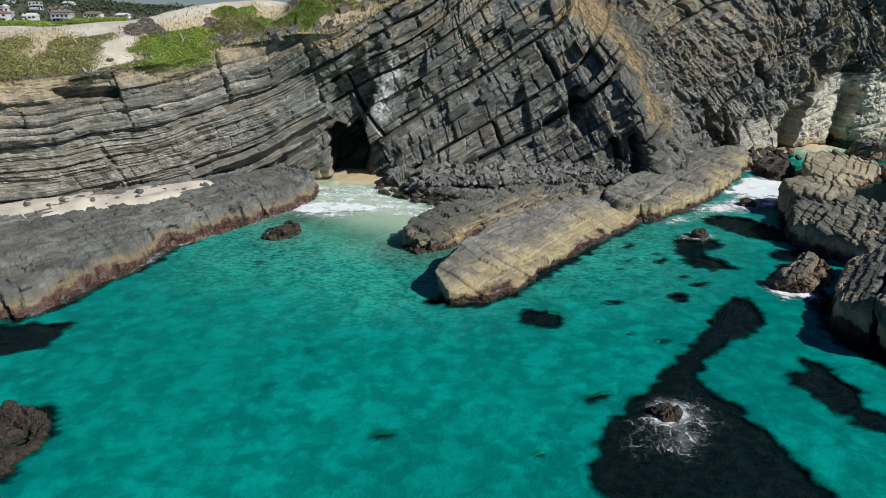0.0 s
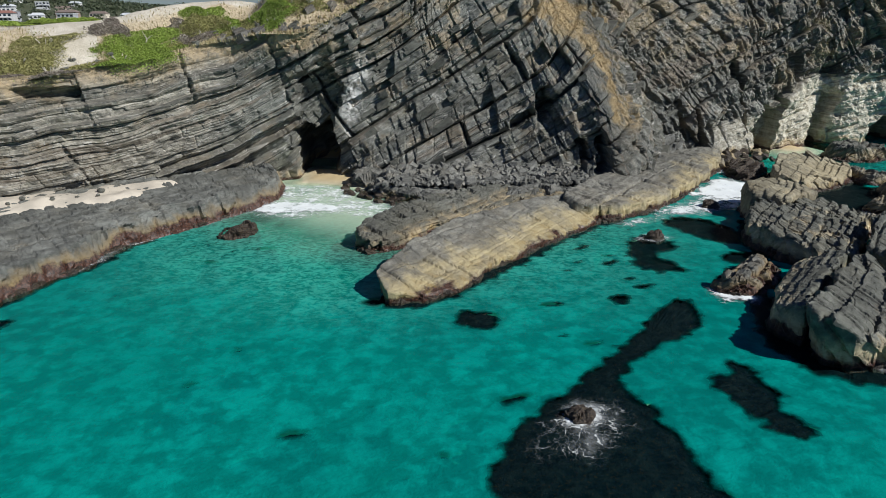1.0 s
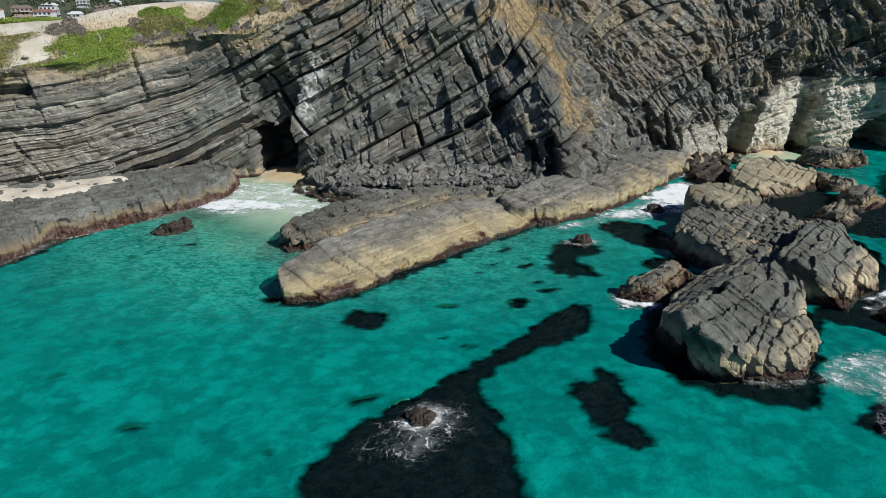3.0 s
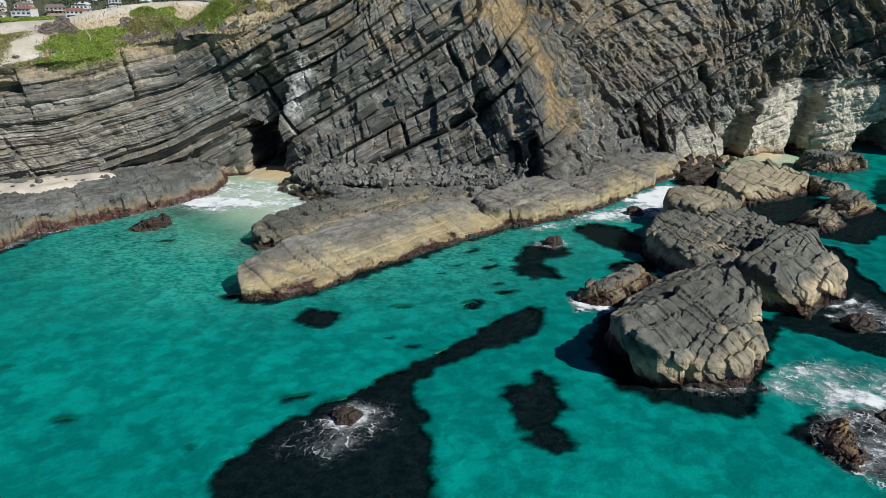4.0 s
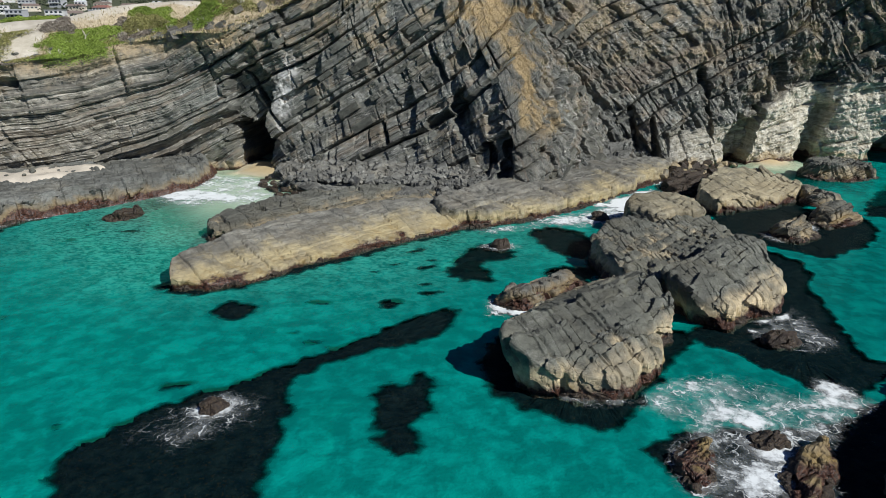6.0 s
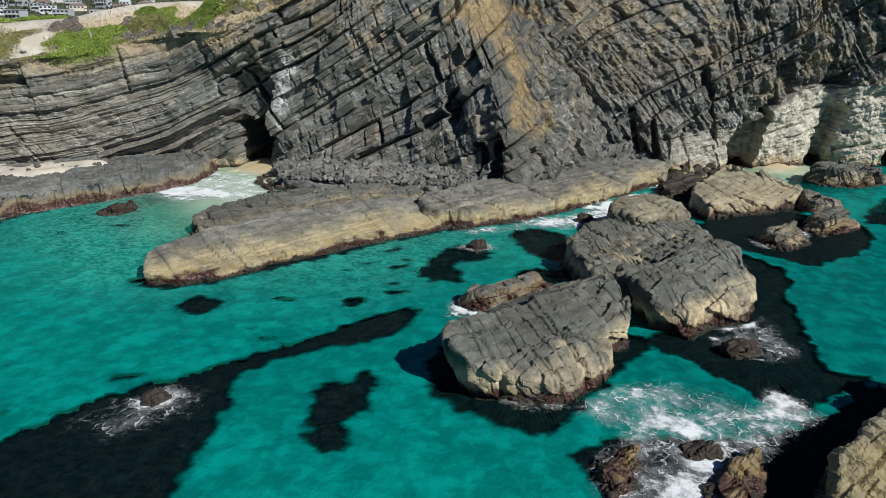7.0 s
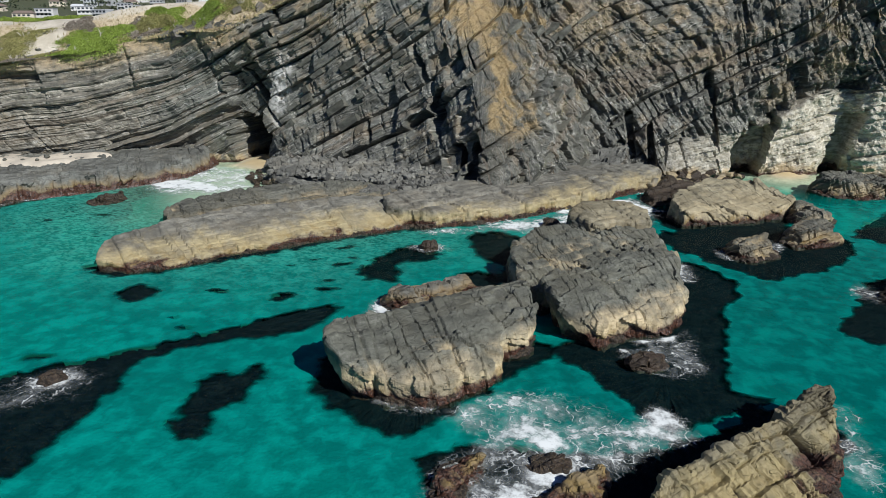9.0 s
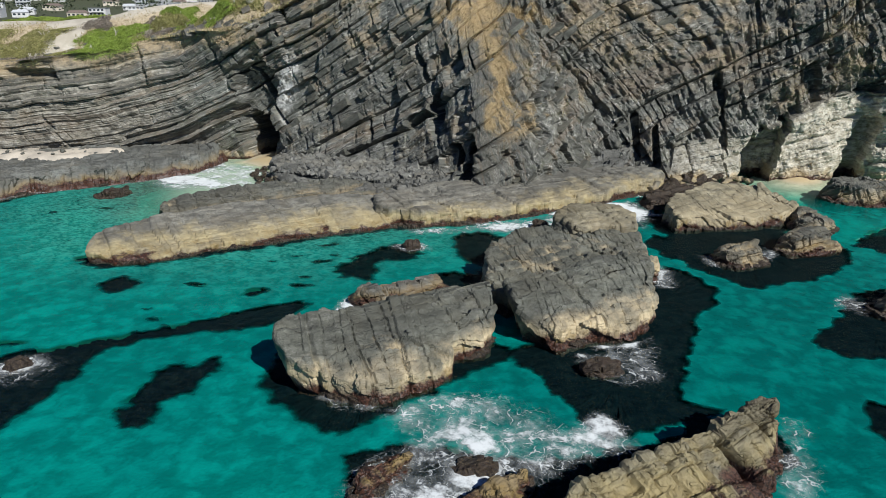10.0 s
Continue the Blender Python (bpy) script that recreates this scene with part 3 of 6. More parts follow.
REEFS = [
    ([(17.3, 35.5), (17.9, 34.5), (17.3, 31.6), (16.0, 30.2), (13.6, 28.7), (12.6, 27), (11.6, 25.5), (12.6, 23.9), (13.1, 21.5), (13.8, 18), (14.2, 13), (9, 12), (7, 15), (5.4, 18.5), (5.3, 20.2),
      (7.0, 23.0), (9.9, 26.2), (12.0, 28.5), (13.8, 31.2), (15.2, 33.4)], -0.35),
    ([(15.4, 26.1), (16.1, 27.1), (16.7, 26.3), (16.9, 28.0), (17.8, 27.6), (18.6, 24.8), (17.7, 24.5), (18.5, 22.5), (18.4, 21.6), (16.8, 21.7), (16.3, 23.3)], -0.35),
    ([(3.8, 31.6), (4.1, 33.2), (6.1, 33.4), (6.7, 31.7), (5.9, 30.6)], -0.35),
    ([(20.4, 33.0), (19.4, 30.5), (19.7, 28.4), (21.4, 26.1), (23.9, 24.9), (25.8, 24.8), (26.9, 26.6), (28.0, 29.2), (30.0, 33.2), (31, 34.6), (27, 36), (22, 36)], -0.5),
    ([(30, 35.0), (30, 33.4), (32, 32.8), (32.4, 31.8), (34.3, 30.2), (35.6, 29.0), (38, 30.5), (40.8, 34.2), (38.7, 33.5), (38.2, 34.8), (38.3, 37.2), (38.6, 39), (38.2, 42.2), (39.5, 45.6), (38.0, 49.4), (34.6, 50), (33, 40)], -0.45),
    ([(43.6, 42.7), (44.9, 45.4), (45.6, 49.0), (48.4, 52.1), (53, 50), (50, 42), (46.7, 41.2), (44.4, 41.0)], -0.4),
    ([(45.2, 35.7), (46.0, 37.2), (49, 37), (49, 33), (46.0, 33.2)], -0.4),
    ([(-26.0, 30.3), (-22.1, 31.9), (-19.5, 31.6), (-19.4, 29.6), (-21.3, 27.7), (-26, 26)], -0.4),
    ([(-19.5, 23), (-16.7, 24.0), (-15.3, 22.5), (-15.0, 20.5), (-15.7, 18.3), (-19.5, 18)], -0.4),
    ([(26.5, 24.5), (28, 22), (31, 20.5), (35, 21), (38, 26), (42.5, 29), (42.8, 33.5), (40, 33.5), (36, 28.5), (33, 26.8), (29.5, 26.2)], -0.4),
    ([(34, 56.5), (36, 50.6), (37.8, 49.8), (39.2, 48.7), (41.2, 47.6), (43.2, 50), (45.8, 52.5), (47.5, 57.2), (46.9, 59.9), (42, 61), (38, 58.5)], -0.45),
    ([(15.5, 41), (16.5, 38.8), (19, 38.9), (19.3, 40.2), (18, 42), (20, 44), (19.5, 46.8), (17, 46)], -0.6),
    ([(20.0, 36.5), (19.5, 35), (21, 34.6), (23, 36), (25.5, 40), (24, 41.5), (21, 39)], -0.5),
    ([(0.2, 33.2), (3, 33.8), (6, 37), (11, 43.5), (15, 48), (22, 53), (20, 55), (10, 47), (2, 38), (-0.5, 35)], -0.35),
    ([(20, 50.2), (23.5, 51.2), (26, 48), (24.8, 44.5), (22.5, 45), (21, 47)], -0.55),
    ([(21.3, 41.6), (23.8, 43.4), (25.6, 42), (24, 39.6)], -0.5),
    ([(33, 53.5), (34, 57), (37.5, 56.5), (38.5, 52), (36, 51)], -0.5),
    ([(46.5, 60), (50, 64), (53, 62), (50, 58)], -0.5),
    ([(-10, 43.2), (-8.6, 43.6), (-8.4, 43.0), (-9.6, 42.7)], -0.5),
    ([(24.5, 44), (25, 42), (27, 40), (29, 45), (28, 51), (26, 50)], -0.5),
    ([(33, 57.5), (36, 56), (44, 61), (46.5, 66), (41, 69.5), (36, 67), (33, 62)], -0.5),
    ([(27, 53.5), (30, 56), (33.5, 57.5), (35.5, 63), (34, 68), (31.5, 66), (29, 60), (25.5, 55)], -1.1),
    ([(47.5, 62), (50, 66), (54, 72), (58, 70), (56, 64), (51, 60)], -0.9),
    ([(-24, 31), (-21.6, 32.2), (-20.4, 36), (-18.8, 39.5), (-18.6, 42.7), (-17, 45), (-20, 48), (-28, 40)], -0.6),
]
# small reefs: x, y, length, width, turn in degrees
SMALL_REEFS = [(13.6, 34.8, 1.5, 0.9, 50), (9.6, 34.1, 1.4, 0.5, 10), (9.6, 30.3, 0.7, 0.4, 0), (-0.6, 34.3, 1.3, 0.9, 30), (-2.4, 21.8, 1.5, 0.5, 10), (11.1, 29.6, 0.9, 0.35, 10), (14.3, 40.6, 1.3, 0.5, 40),
               (11.5, 39.3, 0.9, 0.4, 20), (13.1, 43.6, 1.4, 0.5, 40), (15.0, 38.0, 0.9, 0.5, 30), (15.6, 36.8, 1.5, 0.6, 20), (-7.7, 25.4, 0.8, 0.45, 40), (-12.1, 40.5, 0.7, 0.35, 0),
               (-6.5, 28.6, 0.5, 0.25, 0), (6.6, 24.4, 1.4, 0.7, 20), (14.5, 42.0, 0.6, 0.35, 0), (12.4, 40.8, 0.5, 0.3, 30), (16.8, 43.3, 1.4, 0.5, 30), (3.6, 20.6, 0.5, 0.3, 0), (0.6, 23.8, 0.4, 0.25, 20)]


def oval(x, y, length, width, turn):
    a = np.linspace(0, 2 * math.pi, 9)[:-1]
    u, v, t = length * 0.5 * np.cos(a) * (1 + 0.2 * np.sin(3 * a + x)), width * 0.5 * np.sin(a) * (1 + 0.25 * np.cos(2 * a + y)), radians(turn)
    return [(x + p * math.cos(t) - q * math.sin(t), y + p * math.sin(t) + q * math.cos(t)) for p, q in zip(u * 1.25, v * 1.4)]


REEFS += [(oval(*r), -0.5) for r in SMALL_REEFS]


def ragged(outline, seed, step=0.12):
    """A reef's outline with an uneven edge, and the spine points that it closes on."""
    out = resample(outline, step, rounds=1)
    mid = out.mean(0)
    c = out - mid
    val, vec = np.linalg.eigh(c.T @ c)
    half, wide = np.abs(c @ vec[:, 1]).max(), np.abs(c @ vec[:, 0]).max()
    k = max(0.02, (half - wide) * 0.9)
    q = on_line((mid - vec[:, 1] * k, mid + vec[:, 1] * k), out)
    away = (out - q) / (np.linalg.norm(out - q, axis=1, keepdims=True) + 1e-6)
    flat = 0 * out[:, 0]
    out = out + away * (min(0.6, 0.38 * wide) * (0.10 + fbm(out[:, 0] * 1.1, out[:, 1] * 1.1, flat, 5, seed + 5)) + min(0.36, 0.22 * wide) * fbm(out[:, 0] * 3.4, out[:, 1] * 3.4, flat, 3, seed + 8) + min(0.16, 0.1 * wide) * vnoise(out[:, 0] * 5.5, out[:, 1] * 9, flat, seed + 9))[:, None]
    return out, q


REEFS = [(*ragged(outline, number + 1), top) for number, (outline, top) in enumerate(REEFS)]


def bed_height(x, y):
    """The sand: about two metres deep in the cove, shoaling to the small beach under the cave."""
    z = -2.3 + 0.35 * fbm(x / 7, y / 7, 0 * x, 3, 70)
    d = inside(SHORE, x, y)
    rise = 0.5 * soft(-26, -2, d) + 0.5 * soft(-14, 0, d)
    z = z + rise * 2.15
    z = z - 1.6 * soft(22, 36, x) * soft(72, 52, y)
    z = z + soft(0, 9, d) * 1.1
    z = np.maximum(z, 0.35 - 0.22 * np.maximum(0, np.hypot(x - 44.5, (y - 80) * 0.8) - 0.6))
    z = np.where(y > 95, np.maximum(z, -1.5), z)
    z = z - soft(0, 60, 5 - y) * 4 - soft(50, 110, np.abs(x - 10)) * 2 * (y < 60)
    # land behind the cliffs
    land = soft(0, 3, inside(LAND, x, y))
    return z * (1 - land) + land * 1.5


LAND = [(-400, 45), (-90, 40), (-45, 50), (-27, 64), (-12, 72), (15, 72), (22, 84), (50, 92), (90, 84), (400, 110), (400, 190), (-30, 190), (-330, 900), (-600, 2500), (-3000, 2500), (-3000, 600), (-400, 150)]


def far_axis(lo, hi, step, reach):
    mid = np.arange(lo, hi + step, step)
    grow = np.cumsum(step * 1.35 ** np.arange(1, 40))
    grow = grow[grow < reach]
    return np.r_[lo - grow[::-1], mid, mid[-1] + grow]


gx, gy = np.meshgrid(far_axis(-36, 62, 0.25, 4000), far_axis(6, 86, 0.25, 4000))
rows_n, cols_n = gx.shape
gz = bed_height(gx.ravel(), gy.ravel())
me = sheet_mesh("ground", np.stack((gx.ravel(), gy.ravel(), gz), 1), rows_n, cols_n)
attribute(me, "wet", soft(-0.15, 0.25, gz))
me.polygons.foreach_set("use_smooth", np.ones(len(me.polygons), bool))
me.materials.append(SEABED)
ground = tagged(new("ground", me), "pale sandy seabed rising to a small beach", "seabed", kind="structure")

wz = 0.03 * fbm(gx.ravel() / 4, gy.ravel() / 3, 0 * gx.ravel(), 3, 81) * (np.abs(gx.ravel()) < 120)
me = sheet_mesh("water", np.stack((gx.ravel(), gy.ravel(), wz), 1), rows_n, cols_n)
cover = gz.copy()
for outline, q, top in REEFS:
    o = outline
    near = (gx.ravel() > o[:, 0].min() - 1) & (gx.ravel() < o[:, 0].max() + 1) & (gy.ravel() > o[:, 1].min() - 1) & (gy.ravel() < o[:, 1].max() + 1)
    dd = inside(outline[::2], gx.ravel()[near], gy.ravel()[near])
    cover[near] = np.maximum(cover[near], gz[near] + (top - gz[near]) * soft(-0.22, 0.42, dd + 0.22 * fbm(gx.ravel()[near] * 1.6, gy.ravel()[near] * 1.6, 0 * dd, 3, 4)))
attribute(me, "depth", np.clip(-cover, 0, 6))
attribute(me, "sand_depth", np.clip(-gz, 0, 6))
shore = inside(SHORE, gx.ravel(), gy.ravel())
attribute(me, "near_shore", soft(-26, -7, shore + 3 * fbm(gx.ravel() / 5, gy.ravel() / 5, 0 * shore, 3, 15)) * 0.95)
attribute(me, "silt", soft(-15, -2, shore + 1.5 * fbm(gx.ravel() / 3, gy.ravel() / 3, 0 * shore, 3, 14)) * soft(0.02, 0.3, -gz))
me.polygons.foreach_set("use_smooth", np.ones(len(me.polygons), bool))
me.materials.append(WATER)
water = tagged(new("water", me), "clear turquoise sea water with small ripples", "water", kind="structure")

# ---------------------------------------------------------------- the cliff
FOOT = [(-90, 26), (-45, 42), (-30, 50.0), (-23.8, 55.0), (-19, 58.5), (-15, 61), (-11.5, 63), (-7, 63.2), (-4.5, 62.2), (1.5, 61.2), (10.5, 60.3), (15, 58.8),
        (19.2, 56.6), (23.6, 64.5), (27, 71.5), (31, 72.5), (34, 72.8), (39, 77), (42, 79), (46, 79.5), (49.2, 83.5), (51.6, 80.6), (57, 82.8), (95, 68)]
MIDDLE = [(-90, 25), (-45, 40), (-31, 48.2), (-24.2, 53.3), (-17.5, 57.8), (-13.5, 60), (-11.5, 61.5), (-7.3, 62.8), (-4.5, 63.5), (3.5, 63.5), (10.6, 64), (14.5, 62),
          (18.8, 58.8), (21.5, 66), (24, 74), (30, 75), (33.5, 75), (38, 77.5), (42.5, 78.4), (47, 81.0), (49, 83), (51.4, 80.8), (57, 82.6), (95, 69)]
HIGH = [(-90, 27), (-46, 43), (-31, 49.6), (-24.5, 54), (-18, 59.6), (-14, 60.6), (-10, 60.2), (-6.5, 62.4), (-2, 64), (3, 65), (10.4, 65), (13, 65),
        (16, 66.5), (18.5, 69.5), (21, 74.5), (28, 77.5), (35.5, 79.5), (40, 80), (44.5, 80.4), (47, 81), (48.8, 82), (51.0, 80.8), (57, 82.4), (95, 72)]
TOP = [10.3, 10.3, 10.7, 11.4, 12.8, 13.9, 13.9, 15.0, 18.0, 21, 21, 21, 21, 21, 21, 21, 21, 21, 21, 21, 21, 21, 21, 21]
INLAND = np.array((0.05, 1.0))


def cliff_lines(step):
    """The foot, middle and high lines and the top's height, at even steps along the middle line."""
    q = np.hstack((np.array(MIDDLE, float), np.array(FOOT, float), np.array(HIGH, float), np.array(TOP, float)[:, None]))
    return resample(q, step, closed=False, rounds=2)


CLIFF_DATA = {}


def build_cliff():
    q = cliff_lines(0.08)
    cols = len(q)
    zs = np.r_[np.arange(-2.0, 0, 0.25), np.arange(0, 16.6, 0.08), np.arange(16.6, 21.2, 0.2)]
    rows = len(zs)
    mid, foot, high, top = q[:, 0:2], q[:, 2:4], q[:, 4:6], q[:, 6]
    zz = zs[:, None] * np.minimum(1, top / 21.0)[None] * 1.0
    zz = np.where(zs[:, None] < 0, zs[:, None] + 0 * top[None], zs[:, None] * (top / 21.0)[None])
    zz = zz[..., None]
    p = np.where(zz < 7, foot + (mid - foot) * np.clip((zz - 1.5) / 5.5, -0.4, 1), mid + (high - mid) * (zz - 7) / 7)
    over = np.clip(zz - 14, 0, 10)
    p = p + 0.35 * over * INLAND
    v = np.concatenate((p, zz), -1).reshape(-1, 3)
    n = grid_normals(v, rows, cols)
    if n[:, 1].mean() > 0:
        n = -n
    n_flat = n * np.array((1, 1, 0.3))
    x, y, z = v.T
    # bed coordinates: gently folded beds west of the cave, dipping beds east of it
    east = soft(-9.5, -8.5, x + 0.25 * z)
    s_along = np.repeat(np.arange(cols)[None] * 0.08, rows, 0).ravel()
    fold = np.interp(x, (-90, -45, -30, -22, -16, -12, -8), (-1.0, -0.4, 0.0, 0.9, 2.6, 4.6, 7.0))
    warp = 0.35 * fbm(x / 5, y / 5, z / 5, 3, 3)
    b = np.where(east > 0.5, (z - 0.6 * s_along) * 0.857, (z - fold) * 0.97) + warp
    a = np.where(east > 0.5, (s_along + 0.6 * z) * 0.857, (s_along + 0.25 * z) * 0.5)
    flat = (x > 33) & (z < np.interp(x, (33, 40, 43, 47, 53), (3.8, 4.5, 6.2, 8.5, 8.6)))
    b = np.where(flat, (z - 0.22 * s_along) * 0.97 + 0.5 * warp, b)
    a = np.where(flat, s_along + 0.2 * z, a)
    # how much each kind of relief counts: long beds in the west, thick slabs in the middle, crags further east, massive pale blocks at its foot
    west = 1 - east
    crag = soft(16.5, 20.5, x + 0.25 * (z - 8))
    pale_foot = np.where(flat, 1.0, 0.0)
    crag_only = east * crag * (1 - pale_foot)
    slabs = east * (1 - crag) * (1 - pale_foot)
    rough = fbm(x * 1.2, y * 1.2, z * 1.2, 5, 9)
    grit = fbm(x * 4.2, y * 4.2, z * 4.2, 3, 10)
    big = fbm(x / 6, y / 6, z / 6, 3, 19)
    torn = soft(-0.25, 0.35, fbm(x / 4, y / 4, z / 4, 3, 29))
    # west: beds of uneven thickness, each with its own overhang, few joints
    h0, j0 = blocks(a, b, 1.7, 7.0, 1, 0.16, 0.03)
    h1, j1 = blocks(a, b, 0.62, 3.4, 2, 0.09, 0.05)
    h2, j2 = blocks(a * 1.1 + 0.2 * b, b, 0.26, 1.3, 3, 0.05, 0.04)
    sheet0 = b / 2.3 + 0.42 * np.sin(b * 0.95) + 0.12 * np.sin(s_along / 5)
    saw0 = np.mod(sheet0, 1.0)
    ledge = 1.0 * ((saw0 / 0.88) ** 1.5 * soft(1.0, 0.86, saw0) - 0.4) * (0.1 + 1.2 * hash01(np.floor(sheet0), seed=3))
    d = west * (ledge + 0.75 * (h0 - 0.5) + (0.30 + 0.45 * torn) * (h1 - 0.5) + 0.16 * (h2 - 0.5) - 0.22 * j0 - 0.15 * j1 - 0.05 * j2 + 0.26 * rough + 0.9 * big)
    # middle: thick tilted slabs parted by a few long open bedding planes, and cut across by steep joints
    h0, j0 = blocks(a, b, 2.7, 11.0, 11, 0.24, 0.0)
    h1, j1 = blocks(a, b, 1.05, 3.6, 12, 0.12, 0.05)
    h2, j2 = blocks(a + 0.3 * b, b, 0.42, 1.3, 13, 0.06, 0.06)
    h3, j3 = blocks(b, a - 0.30 * b, 1.25, 2.6, 14, 0.09, 0.06)
    step = a / 2.6 + 0.5 * hash01(np.floor(b / 2.7), seed=16) * 3 + 0.3 * np.sin(a * 0.8)
    face = (np.mod(step, 1.0) - 0.5) * (0.3 + 0.9 * hash01(np.floor(step), np.floor(b / 2.7), seed=17))
    d = d + slabs * (2.0 * (h0 - 0.5) - 1.0 * j0 + (0.45 + 0.55 * torn) * (h1 - 0.5) - (0.22 + 0.25 * torn) * j1 + (0.08 + 0.24 * torn) * (h2 - 0.5) - 0.10 * torn * j2
                     + (0.06 + 0.45 * torn) * (h3 - 0.5) - (0.02 + 0.22 * torn) * j3 - 0.18 * face + 0.22 * rough + 0.06 * grit + 0.9 * big)
    # east: broken crags with steep joints, the beds hardly showing
    up = np.abs(fbm(s_along / 1.9 + 0.25 * z, y / 4, z / 3.4, 4, 23))
    lump = np.abs(fbm(x / 1.5, y / 1.5, z / 1.5, 4, 24))
    h4, j4 = blocks(z - 0.45 * s_along, s_along + 0.72 * z, 1.9, 4.2, 18, 0.16, 0.06)
    h5, j5 = blocks(z - 0.55 * s_along, s_along + 0.62 * z, 0.75, 1.6, 19, 0.09, 0.06)
    d = d + crag_only * (0.7 - 0.9 * up - 1.1 * lump + 0.6 * (h4 - 0.5) - 0.26 * j4 + 0.60 * (h5 - 0.5) - 0.14 * j5 + 1.0 * (h0 - 0.5) - 0.6 * j0 + 0.45 * rough + 0.10 * grit + 1.1 * big)
    # the pale foot: massive blocks with fine even beds
    h6, j6 = blocks(a, b, 0.75, 5.0, 20, 0.05, 0.0)
    h7, j7 = blocks(b, a, 4.5, 2.3, 21, 0.14, 0.0)
    bulge = fbm(x / 2.6, y / 2.6, z / 3.2, 3, 25)
    d = d + pale_foot * (0.26 * (h6 - 0.5) - 0.08 * j6 + 0.18 * (h2 - 0.5) + 0.9 * (h7 - 0.5) - 0.40 * j7 + 1.1 * bulge + 0.42 * rough + 0.12 * grit + 0.6 * big)
    v = v + n_flat * worn(d, rows, cols, wear=0.25 + 0.2 * west)[:, None]
    # the cave, and smaller hollows: x, height of middle, half width, half height, depth
    wild = fbm(x / 1.3, y / 1.3, z / 1.3, 4, 77)
    for cx, cz, hw, hh, dep, lean in ((-9.2, 2.0, 2.2, 3.5, 10.0, 0.0), (-8.8, 7.2, 2.3, 3.8, 1.9, 0.3), (17.4, 3.4, 0.8, 2.1, 3.0, -0.15), (15.7, 3.2, 0.35, 1.5, 2.0, -0.2), (12.6, 7.4, 0.8, 1.7, 2.4, -0.1), (10.6, 6.0, 1.2, 0.5, 1.2, 0.0),
                                      (49.2, 2.0, 1.0, 4.5, 2.0, 0.2), (40.6, 2.2, 1.7, 3.2, 3.4, 0.2), (-27.5, 9.6, 2.0, 0.5, 1.5, 0.0), (29.3, 3.5, 0.45, 2.8, 1.8, -0.25), (31.3, 3.2, 0.4, 2.2, 1.6, -0.25),
                                      (36.5, 6.5, 0.35, 4.5, 1.4, -0.2), (58.0, 1.0, 2.8, 3.4, 7.0, 0.0)):
        power = 2.6 if dep > 5 else 5.0
        r = (np.abs((x - cx - lean * (z - cz)) / hw) ** power + np.abs((z - cz - 0.5 * (x - cx) * (cx > 0)) / hh) ** power) ** (1 / power) + 0.45 * wild
        push = dep * soft(1.0, 0.7, r)
        v[:, :2] += push[:, None] * np.array((-0.08, 1.0))
    me = sheet_mesh("cliff", v, rows, cols)
    x, y, z = v.T
    wob = fbm(x / 2.5, y / 2.5, z / 2.5, 4, 33)
    pale_top = np.interp(x, (30, 33, 40, 43, 47, 53, 60), (2.0, 3.8, 4.5, 6.2, 8.5, 8.6, 8.0))
    attribute(me, "tone", np.clip(0.5 + 0.42 * soft(-11.5, -20, x + 3 * wob) - 0.32 * soft(15.5, 19, x + 2.5 * wob + 0.15 * (z - 8)) + 0.25 * wob * (x > -9) + 0.34 * soft(9, 5, z) * soft(19, 22, x), 0, 1))
    attribute(me, "bed_a", a * (1 + 0.8 * crag_only))
    attribute(me, "bed_b", b * (1 - 0.55 * crag_only))
    attribute(me, "pale", soft(0.6, -0.6, z - pale_top - 1.2 * wob) * soft(32.0, 34.5, x + 0.8 * wob) * (0.62 + 0.38 * soft(38.5, 41.5, x)))
    attribute(me, "guano", soft(1.0, 0.2, np.hypot((x + 5.2 + 0.25 * (9 - z)) / 1.3, (z - 7.8) / 4.4) + 0.6 * wob))
    grass_mid = 15.6 + (15 - z) * 0.50
    tuft = fbm(x * 1.1, y * 1.1, z * 0.6, 4, 34)
    brown_at = soft(1.15, 0.2, np.abs(x - grass_mid) / np.interp(z, (4, 6, 9, 15), (0.4, 1.7, 1.9, 2.6)) + 2.6 * wob + 1.1 * tuft) * soft(5.0, 6.5, z)
    attribute(me, "brown", brown_at)
    edge = np.repeat(q[:, 6][None], rows, 0).ravel()
    attribute(me, "soil", soft(-2.6, -0.6, z - edge + 1.9 * wob) * soft(-6, -12, x) + soft(1.0, 0.3, np.hypot((x + 10.0) / 2.6, (z - 13.4) / 1.5) + 0.9 * wob) + 0.6 * soft(9.5, 14.5, z + 4 * wob) * soft(-12, -8, x) * soft(17, 12, x) * soft(0.0, 0.3, fbm(x / 1.4, y / 1.4, z / 1.4, 3, 36)) + soft(6, 13, z + 9 * wob) * soft(16, 20, x) * soft(-0.1, 0.3, fbm(x / 1.8, y / 1.8, z / 1.8, 3, 35)) * 0.6)
    me.materials.append(CLIFF)
    scrub_at = soft(0.05, 0.4, fbm(x / 1.8, y / 1.8, z / 1.8, 3, 35)) * (soft(6, 13, z + 9 * wob) * soft(15, 19, x) + 0.7 * soft(10.5, 15, z + 3 * wob) * soft(-16, -10, x) * soft(12, 6, x))
    CLIFF_DATA.update(points=v, normals=n, grass=brown_at, scrub=scrub_at, top=edge)
    return tagged(new("cliff", me), "dark grey cliff of folded and tilted rock beds with a sea cave", "cliff", kind="structure")


cliff = build_cliff()


HEADLAND = {}


